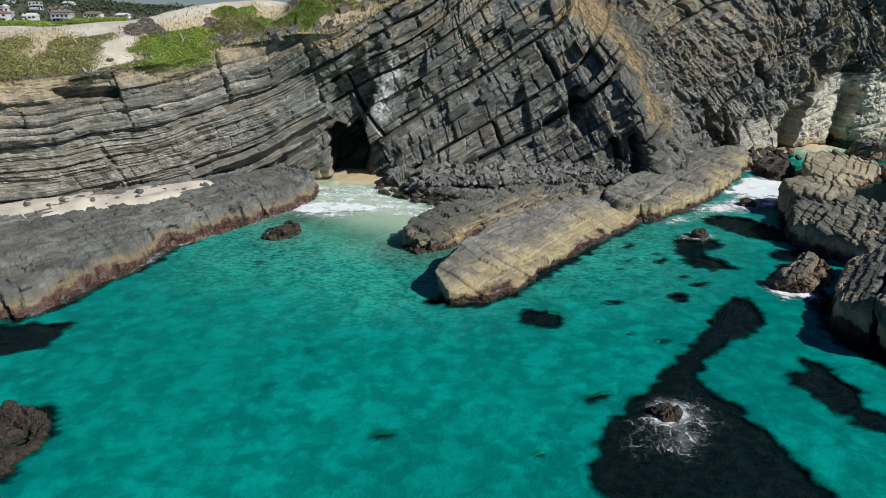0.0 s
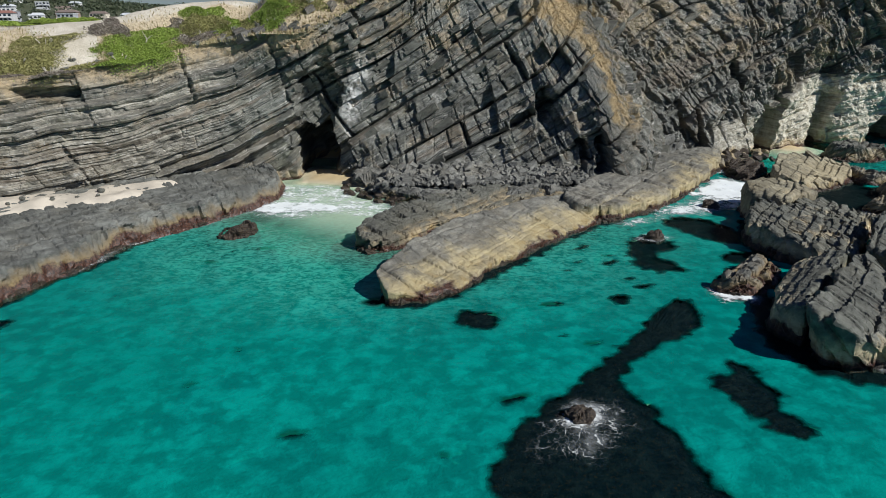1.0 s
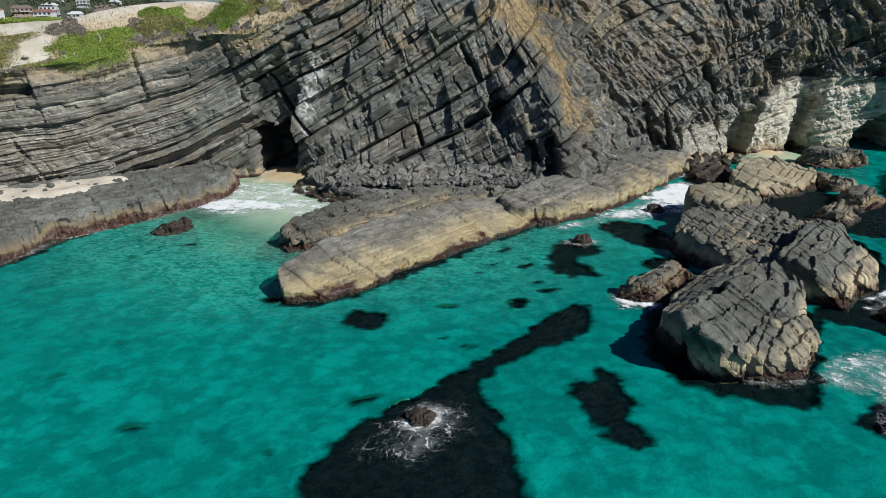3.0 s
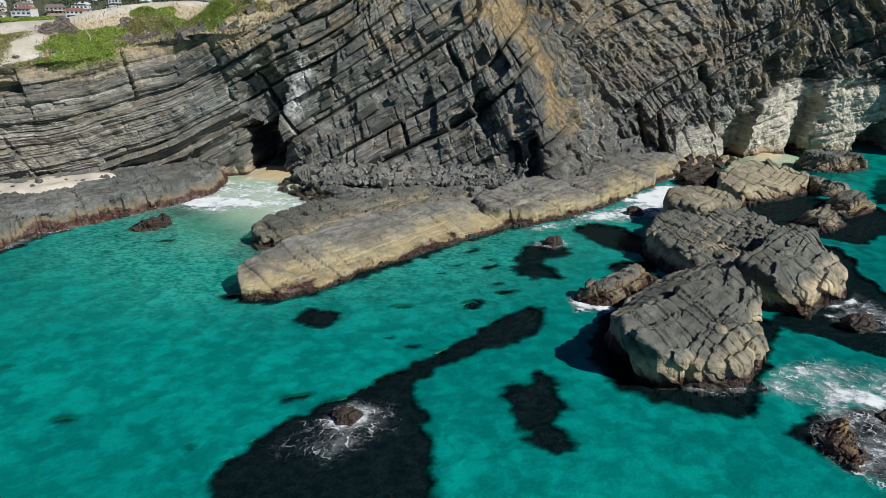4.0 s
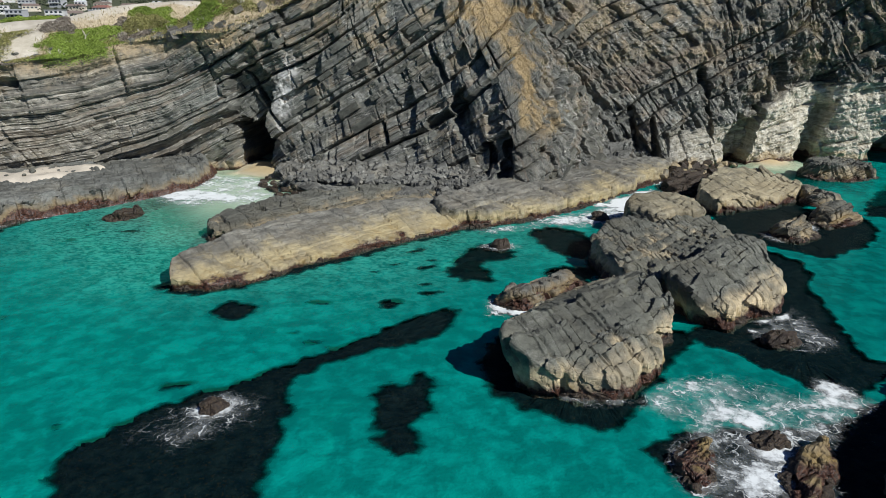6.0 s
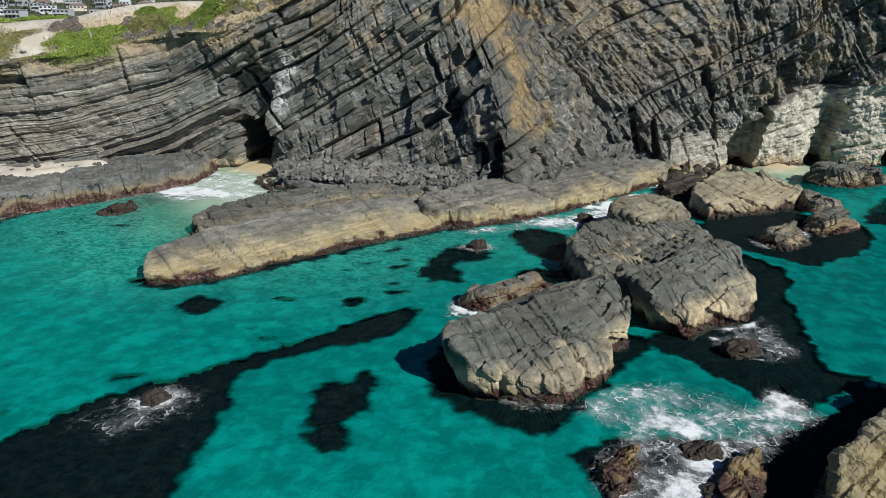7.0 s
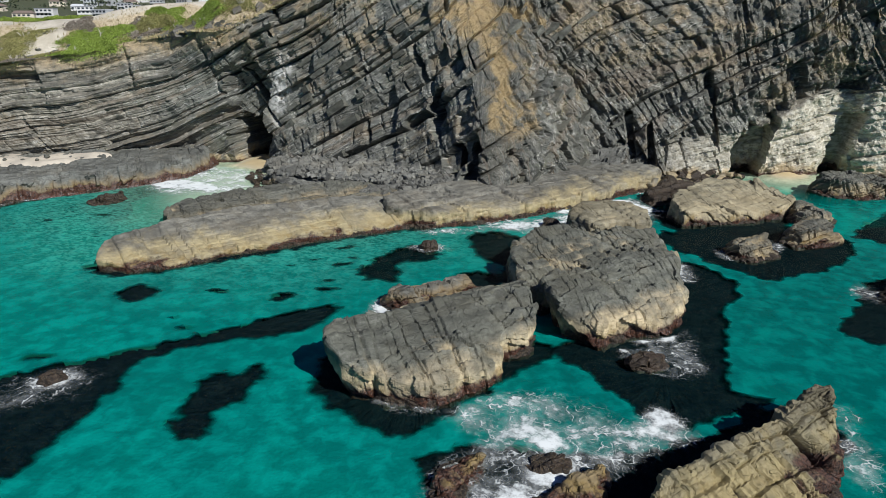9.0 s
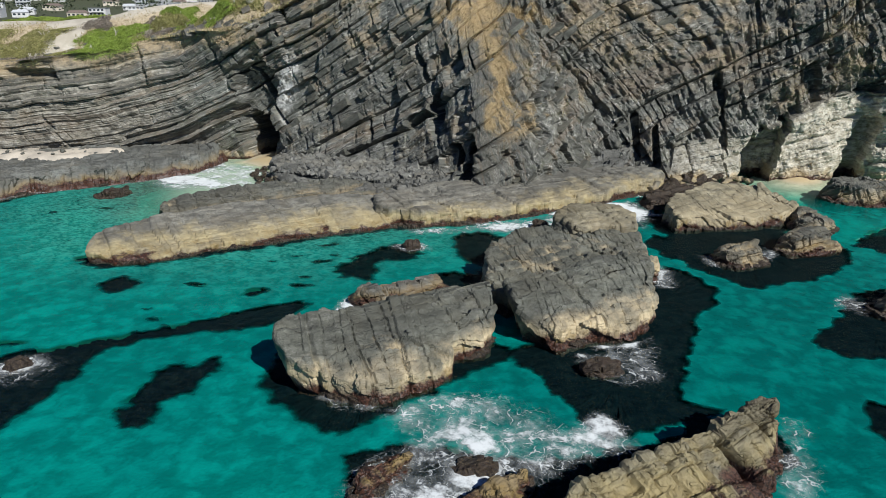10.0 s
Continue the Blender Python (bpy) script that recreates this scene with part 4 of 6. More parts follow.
def build_headland():
    """The land on top of the cliff: dune sand and soil to the west, a rising hill to the east."""
    q = cliff_lines(0.5)
    top = q[:, 6]
    back = np.r_[-0.6, np.arange(0, 14, 0.5), np.arange(14, 60, 3), np.arange(60, 180, 15)]
    edge = q[:, 4:6] + np.where(top > 14, (top - 14) * 0.35, 0)[:, None] * INLAND
    p = edge[None] + back[:, None, None] * INLAND
    x, y = p[..., 0].ravel(), p[..., 1].ravel()
    bb = np.repeat(back[:, None], len(q), 1).ravel()
    tt = np.repeat(top[None], len(back), 0).ravel()
    hill = soft(16.5, 19.5, tt)
    west = tt + (2.4 * soft(-0.5, 4.0, bb) + 1.5 * soft(3, 9, bb)) * np.clip((15.8 - tt) / 4.4, 0.15, 1) - 9 * soft(13, 60, bb)
    bank = soft(-15.5, -11.5, x) * soft(-1, -5, x)
    west = west + 4.6 * soft(-0.5, 8.0, bb) * bank
    west = west + 1.1 * soft(2.5, 8.0, bb) * soft(-27, -21, x) * soft(-12, -16, x)
    eastz = tt + 0.35 * np.clip(bb, 0, 40) - 12 * soft(60, 160, bb)
    z = west * (1 - hill) + eastz * hill + 0.35 * fbm(x / 3, y / 3, 0 * x, 4, 61) - 0.25
    me = sheet_mesh("headland", np.stack((x, y, z), 1), len(back), len(q))
    wob = fbm(x / 2, y / 2, 0 * x, 4, 62)
    path = np.abs(x + 26.3 + 0.35 * (y - 54)) / 1.7
    attribute(me, "soil", np.clip(soft(9.0, 4.0, bb + 3 * wob) * soft(0.8, 1.5, path + 0.5 * wob) + hill * soft(-13, -9, x) + bank, 0, 1))
    HEADLAND.update(x=x, y=y, z=z, back=bb, soil=np.clip(soft(9.0, 4.0, bb + 3 * wob) * soft(0.8, 1.5, path + 0.5 * wob) + 0.6 * bank, 0, 1))
    me.materials.append(DUNE)
    me.polygons.foreach_set("use_smooth", np.ones(len(me.polygons), bool))
    return tagged(new("headland", me), "sandy headland on top of the cliff", "headland", kind="structure")


headland = build_headland()


# ---------------------------------------------------------------- rocks
def part(name, me, mat, parent, label=""):
    """A mesh under a thing."""
    me.materials.append(mat)
    ob = new(name, me)
    ob.parent = parent
    if label:
        ob["label"] = label
    return ob


def fringe_mesh(out, away, seed):
    """A shaggy band of weed round a rock at the waterline."""
    s = np.arange(len(out))
    rag = 0.30 * fbm(out[:, 0] * 1.1, out[:, 1] * 1.1, 0 * s, 5, seed + 70)
    rings = []
    for z, o in ((-1.2, 0.30), (-0.6, 0.22), (-0.25, 0.16), (0.0, 0.10), (0.06, 0.07), (0.12, 0.03), (0.17, -0.04), (0.19, -0.2)):
        jag = fbm(out[:, 0] * 3 + z * 5, out[:, 1] * 3, 0 * s + z * 4, 3, seed + 71)
        fray = vnoise(out[:, 0] * 7, out[:, 1] * 7, 0 * s + z * 9, seed + 72)
        rings.append(np.hstack((out + away * (o + 0.26 * jag + 0.10 * fray + rag)[:, None], (z + 0.9 * rag * (z > -0.1) + 0.06 * fray)[:, None])))
    return sheet_mesh("seaweed_fringe", np.concatenate(rings), len(rings), len(out), True)


def loft_rock(name, outline, height, slope=(0, 0), spine=None, step=0.14, sink=-2.4, relief=1.0, batter=0.15, seed=0, mat=None, radius=0.25, fringe=True, rounds=1, cap=None, steps=0.0, style="", wear=0.0, lean=0.0, under=0.0):
    """A rock with steep sides over an outline at the waterline and a bedded top. height: at the outline's middle; slope: its rise per metre in x and y; lean: how far its south-eastern rim comes down to the water; under: how far its western foot is undercut, per metre of height."""
    out = resample(outline, step, rounds=rounds)
    mid = out.mean(0)
    if spine is None:
        c = out - mid
        val, vec = np.linalg.eigh(c.T @ c)
        axis, side = vec[:, 1], vec[:, 0]
        half, wide = np.abs(c @ axis).max(), np.abs(c @ side).max()
        k = max(0.05, half - wide)
        spine = (mid - axis * k, mid + axis * k)
    q = on_line(spine, out)
    away = out - q
    dist = np.linalg.norm(away, axis=1, keepdims=True) + 1e-6
    away = away / dist
    rag = (0.5 if style == "slab" else 0.35) * fbm(out[:, 0] * 0.7, out[:, 1] * 0.7, 0 * out[:, 0], 4, seed + 90) * min(1.0, height)
    out = out + away * rag[:, None]

    def top(xy):
        lift = 0.12 * min(1.0, height) * fbm(xy[:, 0] / 2.2, xy[:, 1] / 2.2, 0 * xy[:, 0], 3, seed + 95)
        e = xy @ np.array((0.8, -0.6)) + 0.10 * fbm(xy[:, 0] / 3, xy[:, 1] / 3, 0 * xy[:, 0], 2, seed + 96)
        lift = lift + steps * (1 - np.mod(e / 1.9 + 0.3 * seed, 1.0) - 0.5)
        return np.clip(height + (xy - mid) @ np.array(slope) + lift, 0.3, cap or 9.0)

    h = (top(out) * (1 - lean * soft(-0.1, 0.9, away @ np.array((0.66, -0.75)))))[:, None]
    cut = (under * soft(0.0, 0.7, away @ np.array((-0.87, -0.50))))[:, None]
    foot = out - away * np.minimum(cut * h, dist * 0.5)
    rings = []
    for z in np.arange(sink, 0, 0.4):
        rings.append(np.hstack((foot + away * (-z * 0.15), np.full((len(out), 1), z))))
    nw = max(4, int(height / step))
    for f in np.linspace(0, 1, nw, endpoint=False):
        zz = f * (h - radius)
        rings.append(np.hstack((out - away * np.minimum(batter * zz + cut * np.maximum(h - radius - zz, 0), dist * 0.5), zz)))
    for f in np.linspace(0, math.pi / 2, 4):
        ins = np.minimum(batter * (h - radius) + radius * (1 - math.cos(f)), dist * 0.7)
        rings.append(np.hstack((out - away * ins, h - radius + radius * math.sin(f))))
    last = rings[-1][:, :2]
    nt = max(3, int(dist.max() / step))
    for f in np.linspace(0, 1, nt + 1)[1:]:
        xy = last + (q - last) * f
        rings.append(np.hstack((xy, h * (1 - f) + top(q)[:, None] * f)))
    rows, cols = len(rings), len(out)
    v = np.concatenate(rings)
    n = grid_normals(v, rows, cols, True)
    flip = n.reshape(rows, cols, 3)[-3].mean(0)[2] < 0
    if flip:
        n = -n
    v = v + n * (worn(rock_relief(v, relief, seed, style), rows, cols, True, wear) + 0.15 * relief)[:, None]
    me = sheet_mesh(name, v, rows, cols, True)
    if flip:
        me.flip_normals()
    me.materials.append(mat or ROCK)
    ob = new(name, me)
    if fringe:
        part("seaweed_fringe", fringe_mesh(foot, away, seed), WEED, ob, "dark red-brown seaweed along the waterline")
    return ob


def reef(out, q, top, seed):
    """A drowned reef: a low mound covered with dark weed, its top just under the surface."""
    top = 0.5 * top
    rings = []
    away = (out - q) / (np.linalg.norm(out - q, axis=1, keepdims=True) + 1e-6)
    for wide, z in ((0.50, -2.6), (0.38, -1.5), (0.24, top - 0.35), (0.10, top - 0.1)):
        rings.append(np.hstack((out + away * wide, np.full((len(out), 1), z))))
    for f, z in ((0.97, top), (0.8, top + 0.05), (0.6, top + 0.08), (0.4, top + 0.1), (0.2, top + 0.1), (0.0, top + 0.1)):
        rings.append(np.hstack((q + (out - q) * f, np.full((len(out), 1), z))))
    v = np.concatenate(rings)
    x, y, z = v.T
    v[:, 2] += 0.18 * fbm(x * 1.3, y * 1.3, z, 4, seed) * (z > -1)
    v[:, 2] = np.minimum(v[:, 2], -0.05)
    me = sheet_mesh("reef", v, len(rings), len(out), True)
    me.materials.append(KELP)
    return tagged(new("reef", me), "drowned reef covered with dark seaweed", "reef", "reefs")


def tell(ob, label, category="rock", group=""):
    return tagged(ob, label, category, group)


for number, (outline, q, top) in enumerate(REEFS):
    reef(outline, q, top, number + 1)

tell(loft_rock("rock_ridge", [(0.3, 33.8), (2.5, 34.5), (4.4, 35.9), (6.8, 39.7), (9.9, 43.2), (13.4, 47.1), (15.4, 49.2), (13.2, 52), (9, 48.6), (4.2, 44.2), (1, 39.2), (-0.5, 35.4)], 1.2,
               (-0.29, 0.25), step=0.09, seed=1, mat=PALE, relief=0.27, batter=0.05, cap=1.95, radius=0.12, rounds=0, style="joints", wear=0.6, under=0.35), "long straight tan and grey rock ridge in the cove", group="rock ridges")
tell(loft_rock("rock_ridge", [(14.0, 48.8), (18.3, 50.7), (21.9, 53.9), (26, 58.8), (29.6, 64.2), (33, 69.5), (32, 72), (26, 67.5), (21, 61), (16, 56), (12.4, 51)], 1.6,
               (-0.14, 0.12), step=0.11, seed=2, mat=PALE, relief=0.36, batter=0.08, radius=0.15, cap=2.3, style="joints", wear=0.6), "long tan rock ridge along the cliff foot", group="rock ridges")
tell(loft_rock("rock_ridge", [(-2.3, 42.3), (-0.2, 42.1), (1.9, 45.8), (5, 48), (8.1, 50.6), (13, 52), (15, 57), (8, 56.5), (3.5, 53), (-0.5, 48.8), (-3.0, 44.2)], 1.1,
               (-0.10, 0.10), step=0.11, seed=3, relief=0.5, cap=1.5), "low grey rock ridge with ochre flanks beside the cove", group="rock ridges")
tell(loft_rock("rock_shelf", [(-5.6, 60.5), (-4.0, 58), (-1, 55.5), (3, 53.6), (8, 54), (15, 54.5), (21, 59), (26, 65), (31, 71.5), (29, 76), (16, 67), (-6, 68)], 1.6,
               (0.02, 0.07), spine=((-2, 64), (12, 62), (27, 72)), step=0.15, seed=4, relief=0.8, batter=0.5, fringe=False, mat=DRY_ROCK), "grey broken rock shelf at the foot of the cliff")
tell(loft_rock("rock_platform", [(-24.1, 31.9), (-22.2, 32.9), (-21.4, 35.9), (-19.8, 39.4), (-19.5, 42.6), (-17.8, 45.1), (-15.1, 48.4), (-13.1, 51.7), (-11.2, 56), (-11.4, 58.5), (-13.5, 63),
                                 (-20, 64), (-34, 55), (-55, 46), (-62, 20), (-40, 20), (-30, 27)], 1.7, (-0.012, 0.012), spine=((-45, 30), (-32, 42), (-22, 54), (-15, 60)), step=0.13, seed=5, relief=0.75, batter=0.55, style="slab", wear=0.4, mat=PLATFORM),
     "broad grey rock platform with ochre weed along its edge")
tell(loft_rock("rock_islet", [(21.3, 29.2), (21.2, 27.7), (22.3, 26.9), (24.2, 26.9), (26.0, 27.6), (26.9, 29.0), (28.4, 30.7), (27.6, 32.2), (29.0, 33.4), (28.8, 35.3), (28.1, 36.4), (25.8, 34.3), (23.5, 31.2)], 2.05,
               (-0.24, 0.18), step=0.07, seed=6, relief=0.64, wear=0.15, batter=-0.03, radius=0.07, cap=2.5, steps=0.16, rounds=0, style="slab", mat=ISLET, lean=0.25, under=0.30), "large tilted slab of grey rock with cream and tan flanks", group="rock islets")
tell(loft_rock("rock_islet", [(21.0, 30.8), (21.5, 29.9), (23.0, 31.8), (25.4, 34.9), (27.9, 37.3), (27.3, 38.3), (25.8, 38.6), (23.3, 35.4), (21.3, 32.3)], 1.6,
               (0.35, -0.26), step=0.07, seed=26, relief=0.42, wear=0.15, batter=0.04, radius=0.07, cap=2.1, steps=0.08, rounds=0, style="slab", mat=ISLET), "low grey rock bench beside the tilted slab", group="rock islets")
tell(loft_rock("rock_islet", [(28.9, 37.3), (29.8, 35.4), (32.4, 35.5), (33.2, 36.9), (35.2, 38.3), (35.6, 41), (35.3, 43.6), (34.5, 45.0), (31.4, 40.9)], 2.2,
               (-0.12, 0.08), step=0.075, seed=7, relief=0.66, wear=0.15, batter=-0.04, radius=0.07, cap=2.6, steps=0.22, rounds=0, style="slab", mat=ISLET, lean=0.4, under=0.35), "tilted grey rock slab with stepped beds and tan edges", group="rock islets")
tell(loft_rock("rock_islet", [(28.6, 38.0), (30.9, 41.3), (34.0, 45.5), (35.4, 46.7), (34.2, 48.6), (33.4, 51.5), (27.5, 50), (25.2, 45), (26, 41), (26.8, 39.2)], 1.5,
               (-0.04, 0.02), step=0.08, seed=27, relief=0.75, wear=0.15, batter=0.08, radius=0.08, cap=1.9, steps=0.35, rounds=0, style="slab", mat=ISLET), "broken grey rock islet with stepped beds", group="rock islets")
tell(loft_rock("rock_islet", [(27.3, 50.2), (29.5, 49.0), (33.2, 51.4), (33.0, 54), (31, 54.8), (28, 53.2)], 2.25, (-0.06, 0.06), step=0.09, rounds=0, batter=0.05, seed=17, relief=0.4, wear=0.5, mat=SLAB, style="slab"), "flat tan slab of rock behind the islet", group="rock islets")
tell(loft_rock("rock_islet", [(34.2, 59.6), (35.4, 57.7), (39.1, 59.6), (42.5, 62.5), (44, 65.5), (41, 68.4), (37, 66), (34.6, 62)], 1.35, (-0.12, 0.12), step=0.09, seed=8, cap=2.2, rounds=0, batter=0.05, radius=0.12, relief=0.4, wear=0.5, mat=SLAB, steps=0.35, style="slab"),
     "tilted tan slab of rock in shallow water", group="rock islets")
tell(loft_rock("rock_islet", [(35.0, 20.6), (37, 20.2), (39, 22.8), (41.4, 27), (42.0, 30), (41.8, 32.4), (41.2, 32.4), (40.0, 30.2), (37.8, 27.0), (36.0, 24.4), (34.8, 21.8)], 1.35, (-0.36, 0.27), step=0.07, seed=9, relief=0.75, mat=SHAG, cap=1.9, radius=0.12, rounds=0, style="joints"),
     "sharp crested tan rock with weed at its base", group="rock islets")
# smaller rocks: outline, height, label, weed or bare
for number, (outline, height, label, mat) in enumerate((
        ([(19.6, 36.2), (20.3, 35.3), (21.6, 35.2), (23.2, 36.8), (24.8, 38.8), (24.6, 40.3), (22.9, 40.1), (20.8, 38)], 0.95, "low jagged grey and brown rock beside the islet", PLATFORM),
        ([(38.0, 52.4), (39.4, 50.8), (41.6, 52.5), (41.4, 54.4), (40, 54.8)], 0.9, "small jagged grey rock in the water", None),
        ([(41.7, 56.4), (43.8, 55.2), (46.3, 57.9), (45.8, 60), (44, 60.4)], 1.2, "jagged grey rock with white crust in the water", None),
        ([(44.0, 66.5), (46, 65), (46.6, 62.5), (44.8, 61.2), (43, 62.5)], 0.8, "low grey rock beside the tan slab", None),
        ([(45.8, 73.4), (47.3, 70.8), (51.7, 71.8), (54, 75), (50, 77.5), (47, 76)], 1.5, "humped dark grey rock before the pale cliff", None),
        ([(46.8, 48.1), (47.5, 46.6), (50, 46.4), (51, 49), (49, 51.4)], 1.1, "small tan rock over dark reef", None),
        ([(28.0, 22.9), (28.1, 24.0), (29.2, 25.1), (29.8, 24.6), (29.3, 22.9), (28.6, 21.6)], 0.38, "low rock with ochre weed in breaking foam", OCHRE),
        ([(31.3, 21.6), (32.1, 23.9), (33.7, 25.7), (34.1, 25.3), (33.2, 23), (32.2, 21)], 0.48, "narrow ochre rock in breaking foam", OCHRE),
        ([(31.0, 24.8), (30.9, 25.7), (32.2, 26.2), (32.5, 25.1)], 0.3, "low weedy rock awash in foam", "weed"),
        ([(-13.2, 45.4), (-11.7, 44.7), (-10.5, 46.6), (-11.2, 47.9), (-12.8, 47.6)], 0.55, "rounded reddish brown rock near the beach", "weed"),
        ([(-19, 22.4), (-17.2, 23.4), (-15.9, 22.5), (-15.5, 20.7), (-15.8, 19.3), (-19, 19)], 0.35, "dark rock crusted with brown weed", "weed"),
        ([(33.6, 34.2), (34.6, 33.8), (35.5, 34.6), (35.3, 35.3), (34.2, 35.2)], 0.3, "reddish weedy rock awash", "weed"),
        ([(8.8, 22.8), (9.4, 22.6), (9.8, 23.1), (9.4, 23.5), (8.9, 23.3)], 0.26, "reddish rock breaking the surface", "weed"),
        ([(18.2, 45.3), (19.0, 45.1), (19.4, 45.7), (18.6, 46.1)], 0.2, "small rock awash in foam", "weed"),
        ([(25.0, 53.4), (25.9, 53.0), (26.6, 53.8), (25.8, 54.4)], 0.45, "small dark rock in white water", "weed"),
        ([(31.5, 64), (33, 62), (36, 66.5), (37.5, 70), (35, 71), (32.5, 68)], 0.7, "low dark rocks below the cliff", "weed"))):
    tell(loft_rock("sea_rock", outline, height, step=0.08, seed=30 + number, relief=0.55 + 0.1 * min(height, 1.2), mat=WEED if mat == "weed" else mat, radius=0.18, batter=0.5), label, group="sea rocks")


# ---------------------------------------------------------------- foam
FOAM_PATCHES = [
    # outline, thickness, softness of the edge
    ([(-12.2, 60.5), (-8, 60.5), (-5.5, 58.5), (-3, 55.5), (0.5, 53.2), (2.4, 52.2), (0.6, 49.4), (-2.5, 49.4), (-5.5, 51.0), (-9, 49.6), (-11.8, 50.2), (-12.3, 53)], 0.78, 2.0),
    ([(-13.2, 51.2), (-12.0, 55.6), (-9.6, 55.2), (-6.4, 54.6), (-5.0, 52.6), (-7.0, 51.2), (-10, 51.4)], 1.1, 1.6),
    ([(-12, 60.3), (-8, 60.6), (-5.6, 59.2), (-4.2, 57.6), (-6.4, 57.8), (-8.6, 58.8)], 0.85, 1.2),
    ([(14.6, 47.7), (19.5, 51.3), (23, 54.5), (26.5, 59), (30.5, 65), (33.5, 62), (33.0, 57), (29, 53.5), (25.5, 51.5), (22, 50.8), (18, 48.6)], 0.9, 2.2),
    ([(25, 58), (30, 64.5), (33.5, 61), (31, 56.5), (27, 54.5)], 1.2, 2.5),
    ([(17.2, 45.2), (18.5, 44.5), (20.4, 45.6), (19.5, 47.0), (18, 46.6)], 0.75, 0.9),
    ([(7.0, 20.2), (7.4, 22.6), (9.2, 24.1), (10.9, 24.3), (11.6, 22.6), (9.4, 20.0)], 0.46, 1.5),
    ([(8.0, 22.0), (8.2, 23.0), (9.2, 24.3), (10.6, 23.8), (10.2, 22.8), (9.2, 22.1)], 0.95, 0.9),
    ([(26.6, 27.5), (28.3, 29.8), (30.5, 30.2), (33, 29.2), (34.8, 28.2), (34.6, 26.5), (33.0, 26.0), (31, 23.5), (29.8, 22), (29.4, 24), (30.3, 25.2), (28.5, 25.6)], 0.64, 1.8),
    ([(27.4, 22.6), (28.7, 27.4), (29.5, 29.5), (31.5, 30.4), (33.6, 30.2), (35.3, 28.9), (35.0, 26.5), (34.3, 24.4), (33, 21), (30, 20)], 0.66, 1.6),
    ([(29.7, 23), (30.7, 25.5), (32.5, 26.5), (33.7, 26.3), (32.0, 22.5), (31, 20.6), (29.8, 21)], 0.88, 1.2),
    ([(28.8, 25.6), (29.6, 28), (31.6, 28), (33.2, 26.8), (32.6, 26), (30.4, 25.8)], 0.92, 1.5),
    ([(33.8, 29.0), (35.2, 31.2), (36.6, 30.6), (37.2, 29.2), (35.4, 27.5), (34.2, 26.8)], 0.85, 1.0),
    ([(42.2, 34), (41.9, 28.5), (43.0, 28), (43.6, 31), (43.2, 34)], 0.6, 0.9),
    ([(19.2, 36.5), (19.4, 34.6), (21.4, 34.2), (22.2, 35.2), (21, 36)], 1.05, 1.0),
    ([(32.8, 35.4), (35.6, 37.6), (36.6, 38.2), (37.6, 35.2), (36.4, 33.6), (34, 33.6)], 0.58, 1.2),
    ([(33.4, 36.6), (35.4, 37.9), (36.2, 38.9), (35.8, 37.2), (34, 36.2)], 1.0, 0.6),
    ([(35.2, 45.2), (36.6, 46), (36.4, 49), (34.4, 50.2), (34.8, 47.5)], 0.72, 0.9),
    ([(40.9, 54.6), (41.9, 53.5), (42.6, 55.5), (41.6, 56.5)], 0.75, 0.7),
    ([(37.2, 52.8), (38, 50.9), (39, 50.6), (38.3, 52.8)], 0.7, 0.6),
    ([(44.8, 47.5), (46.8, 46.4), (47.2, 48.4), (46, 49.5)], 0.6, 0.8),
    ([(23.5, 26.8), (25, 26.4), (26.4, 26.9), (26.2, 27.8), (24, 27.4)], 0.6, 0.5),
    ([(30, 66), (33, 70), (36, 71.5), (38, 70), (34.5, 66.5), (32.5, 64)], 0.65, 1.2),
    ([(-20.3, 37), (-18.9, 40), (-18.7, 43), (-17, 45.4), (-14.3, 48.6), (-12.4, 51.6), (-13.2, 52), (-15.3, 49), (-18, 45.6), (-19.7, 43), (-20, 40)], 0.5, 0.5),
]


def build_foam():
    xs, ys = np.arange(-22, 49, 0.2), np.arange(18, 73, 0.2)
    x, y = (a.ravel() for a in np.meshgrid(xs, ys))
    thick = np.zeros(x.shape)
    for outline, much, edge in FOAM_PATCHES:
        o = np.array(outline)
        near = (x > o[:, 0].min() - 2) & (x < o[:, 0].max() + 2) & (y > o[:, 1].min() - 2) & (y < o[:, 1].max() + 2)
        d = inside(outline, x[near], y[near]) + edge * 0.5 * fbm(x[near] / 1.6, y[near] / 1.6, 0 * x[near], 4, 7)
        thick[near] = np.maximum(thick[near], much * soft(-0.35 * edge, 0.65 * edge, d))
    z = 0.045 + 0.10 * thick * (0.5 + fbm(x * 1.1, y * 1.1, 0 * x, 3, 8))
    me = sheet_mesh("sea_foam", np.stack((x, y, np.maximum(z, 0.035)), 1), len(ys), len(xs), keep=thick > 0.02)
    attribute(me, "thick", thick)
    me.polygons.foreach_set("use_smooth", np.ones(len(me.polygons), bool))
    me.materials.append(FOAM)
    ob = new("sea_foam", me)
    return tagged(ob, "lacy white foam washing round the rocks", "foam", kind="stuff")


build_foam()


# ---------------------------------------------------------------- loose stone
def hull_mesh(name, points):
    bm = bmesh.new()
    for p in points:
        bm.verts.new(p)
    bmesh.ops.convex_hull(bm, input=bm.verts)
    loose = [v for v in bm.verts if not v.link_faces]
    bmesh.ops.delete(bm, geom=loose, context="VERTS")
    bmesh.ops.recalc_face_normals(bm, faces=bm.faces)
    me = bpy.data.meshes.new(name)
    bm.to_mesh(me)
    bm.free()
    me.polygons.foreach_set("use_smooth", np.zeros(len(me.polygons), bool))
    return me


rng = np.random.default_rng(5)


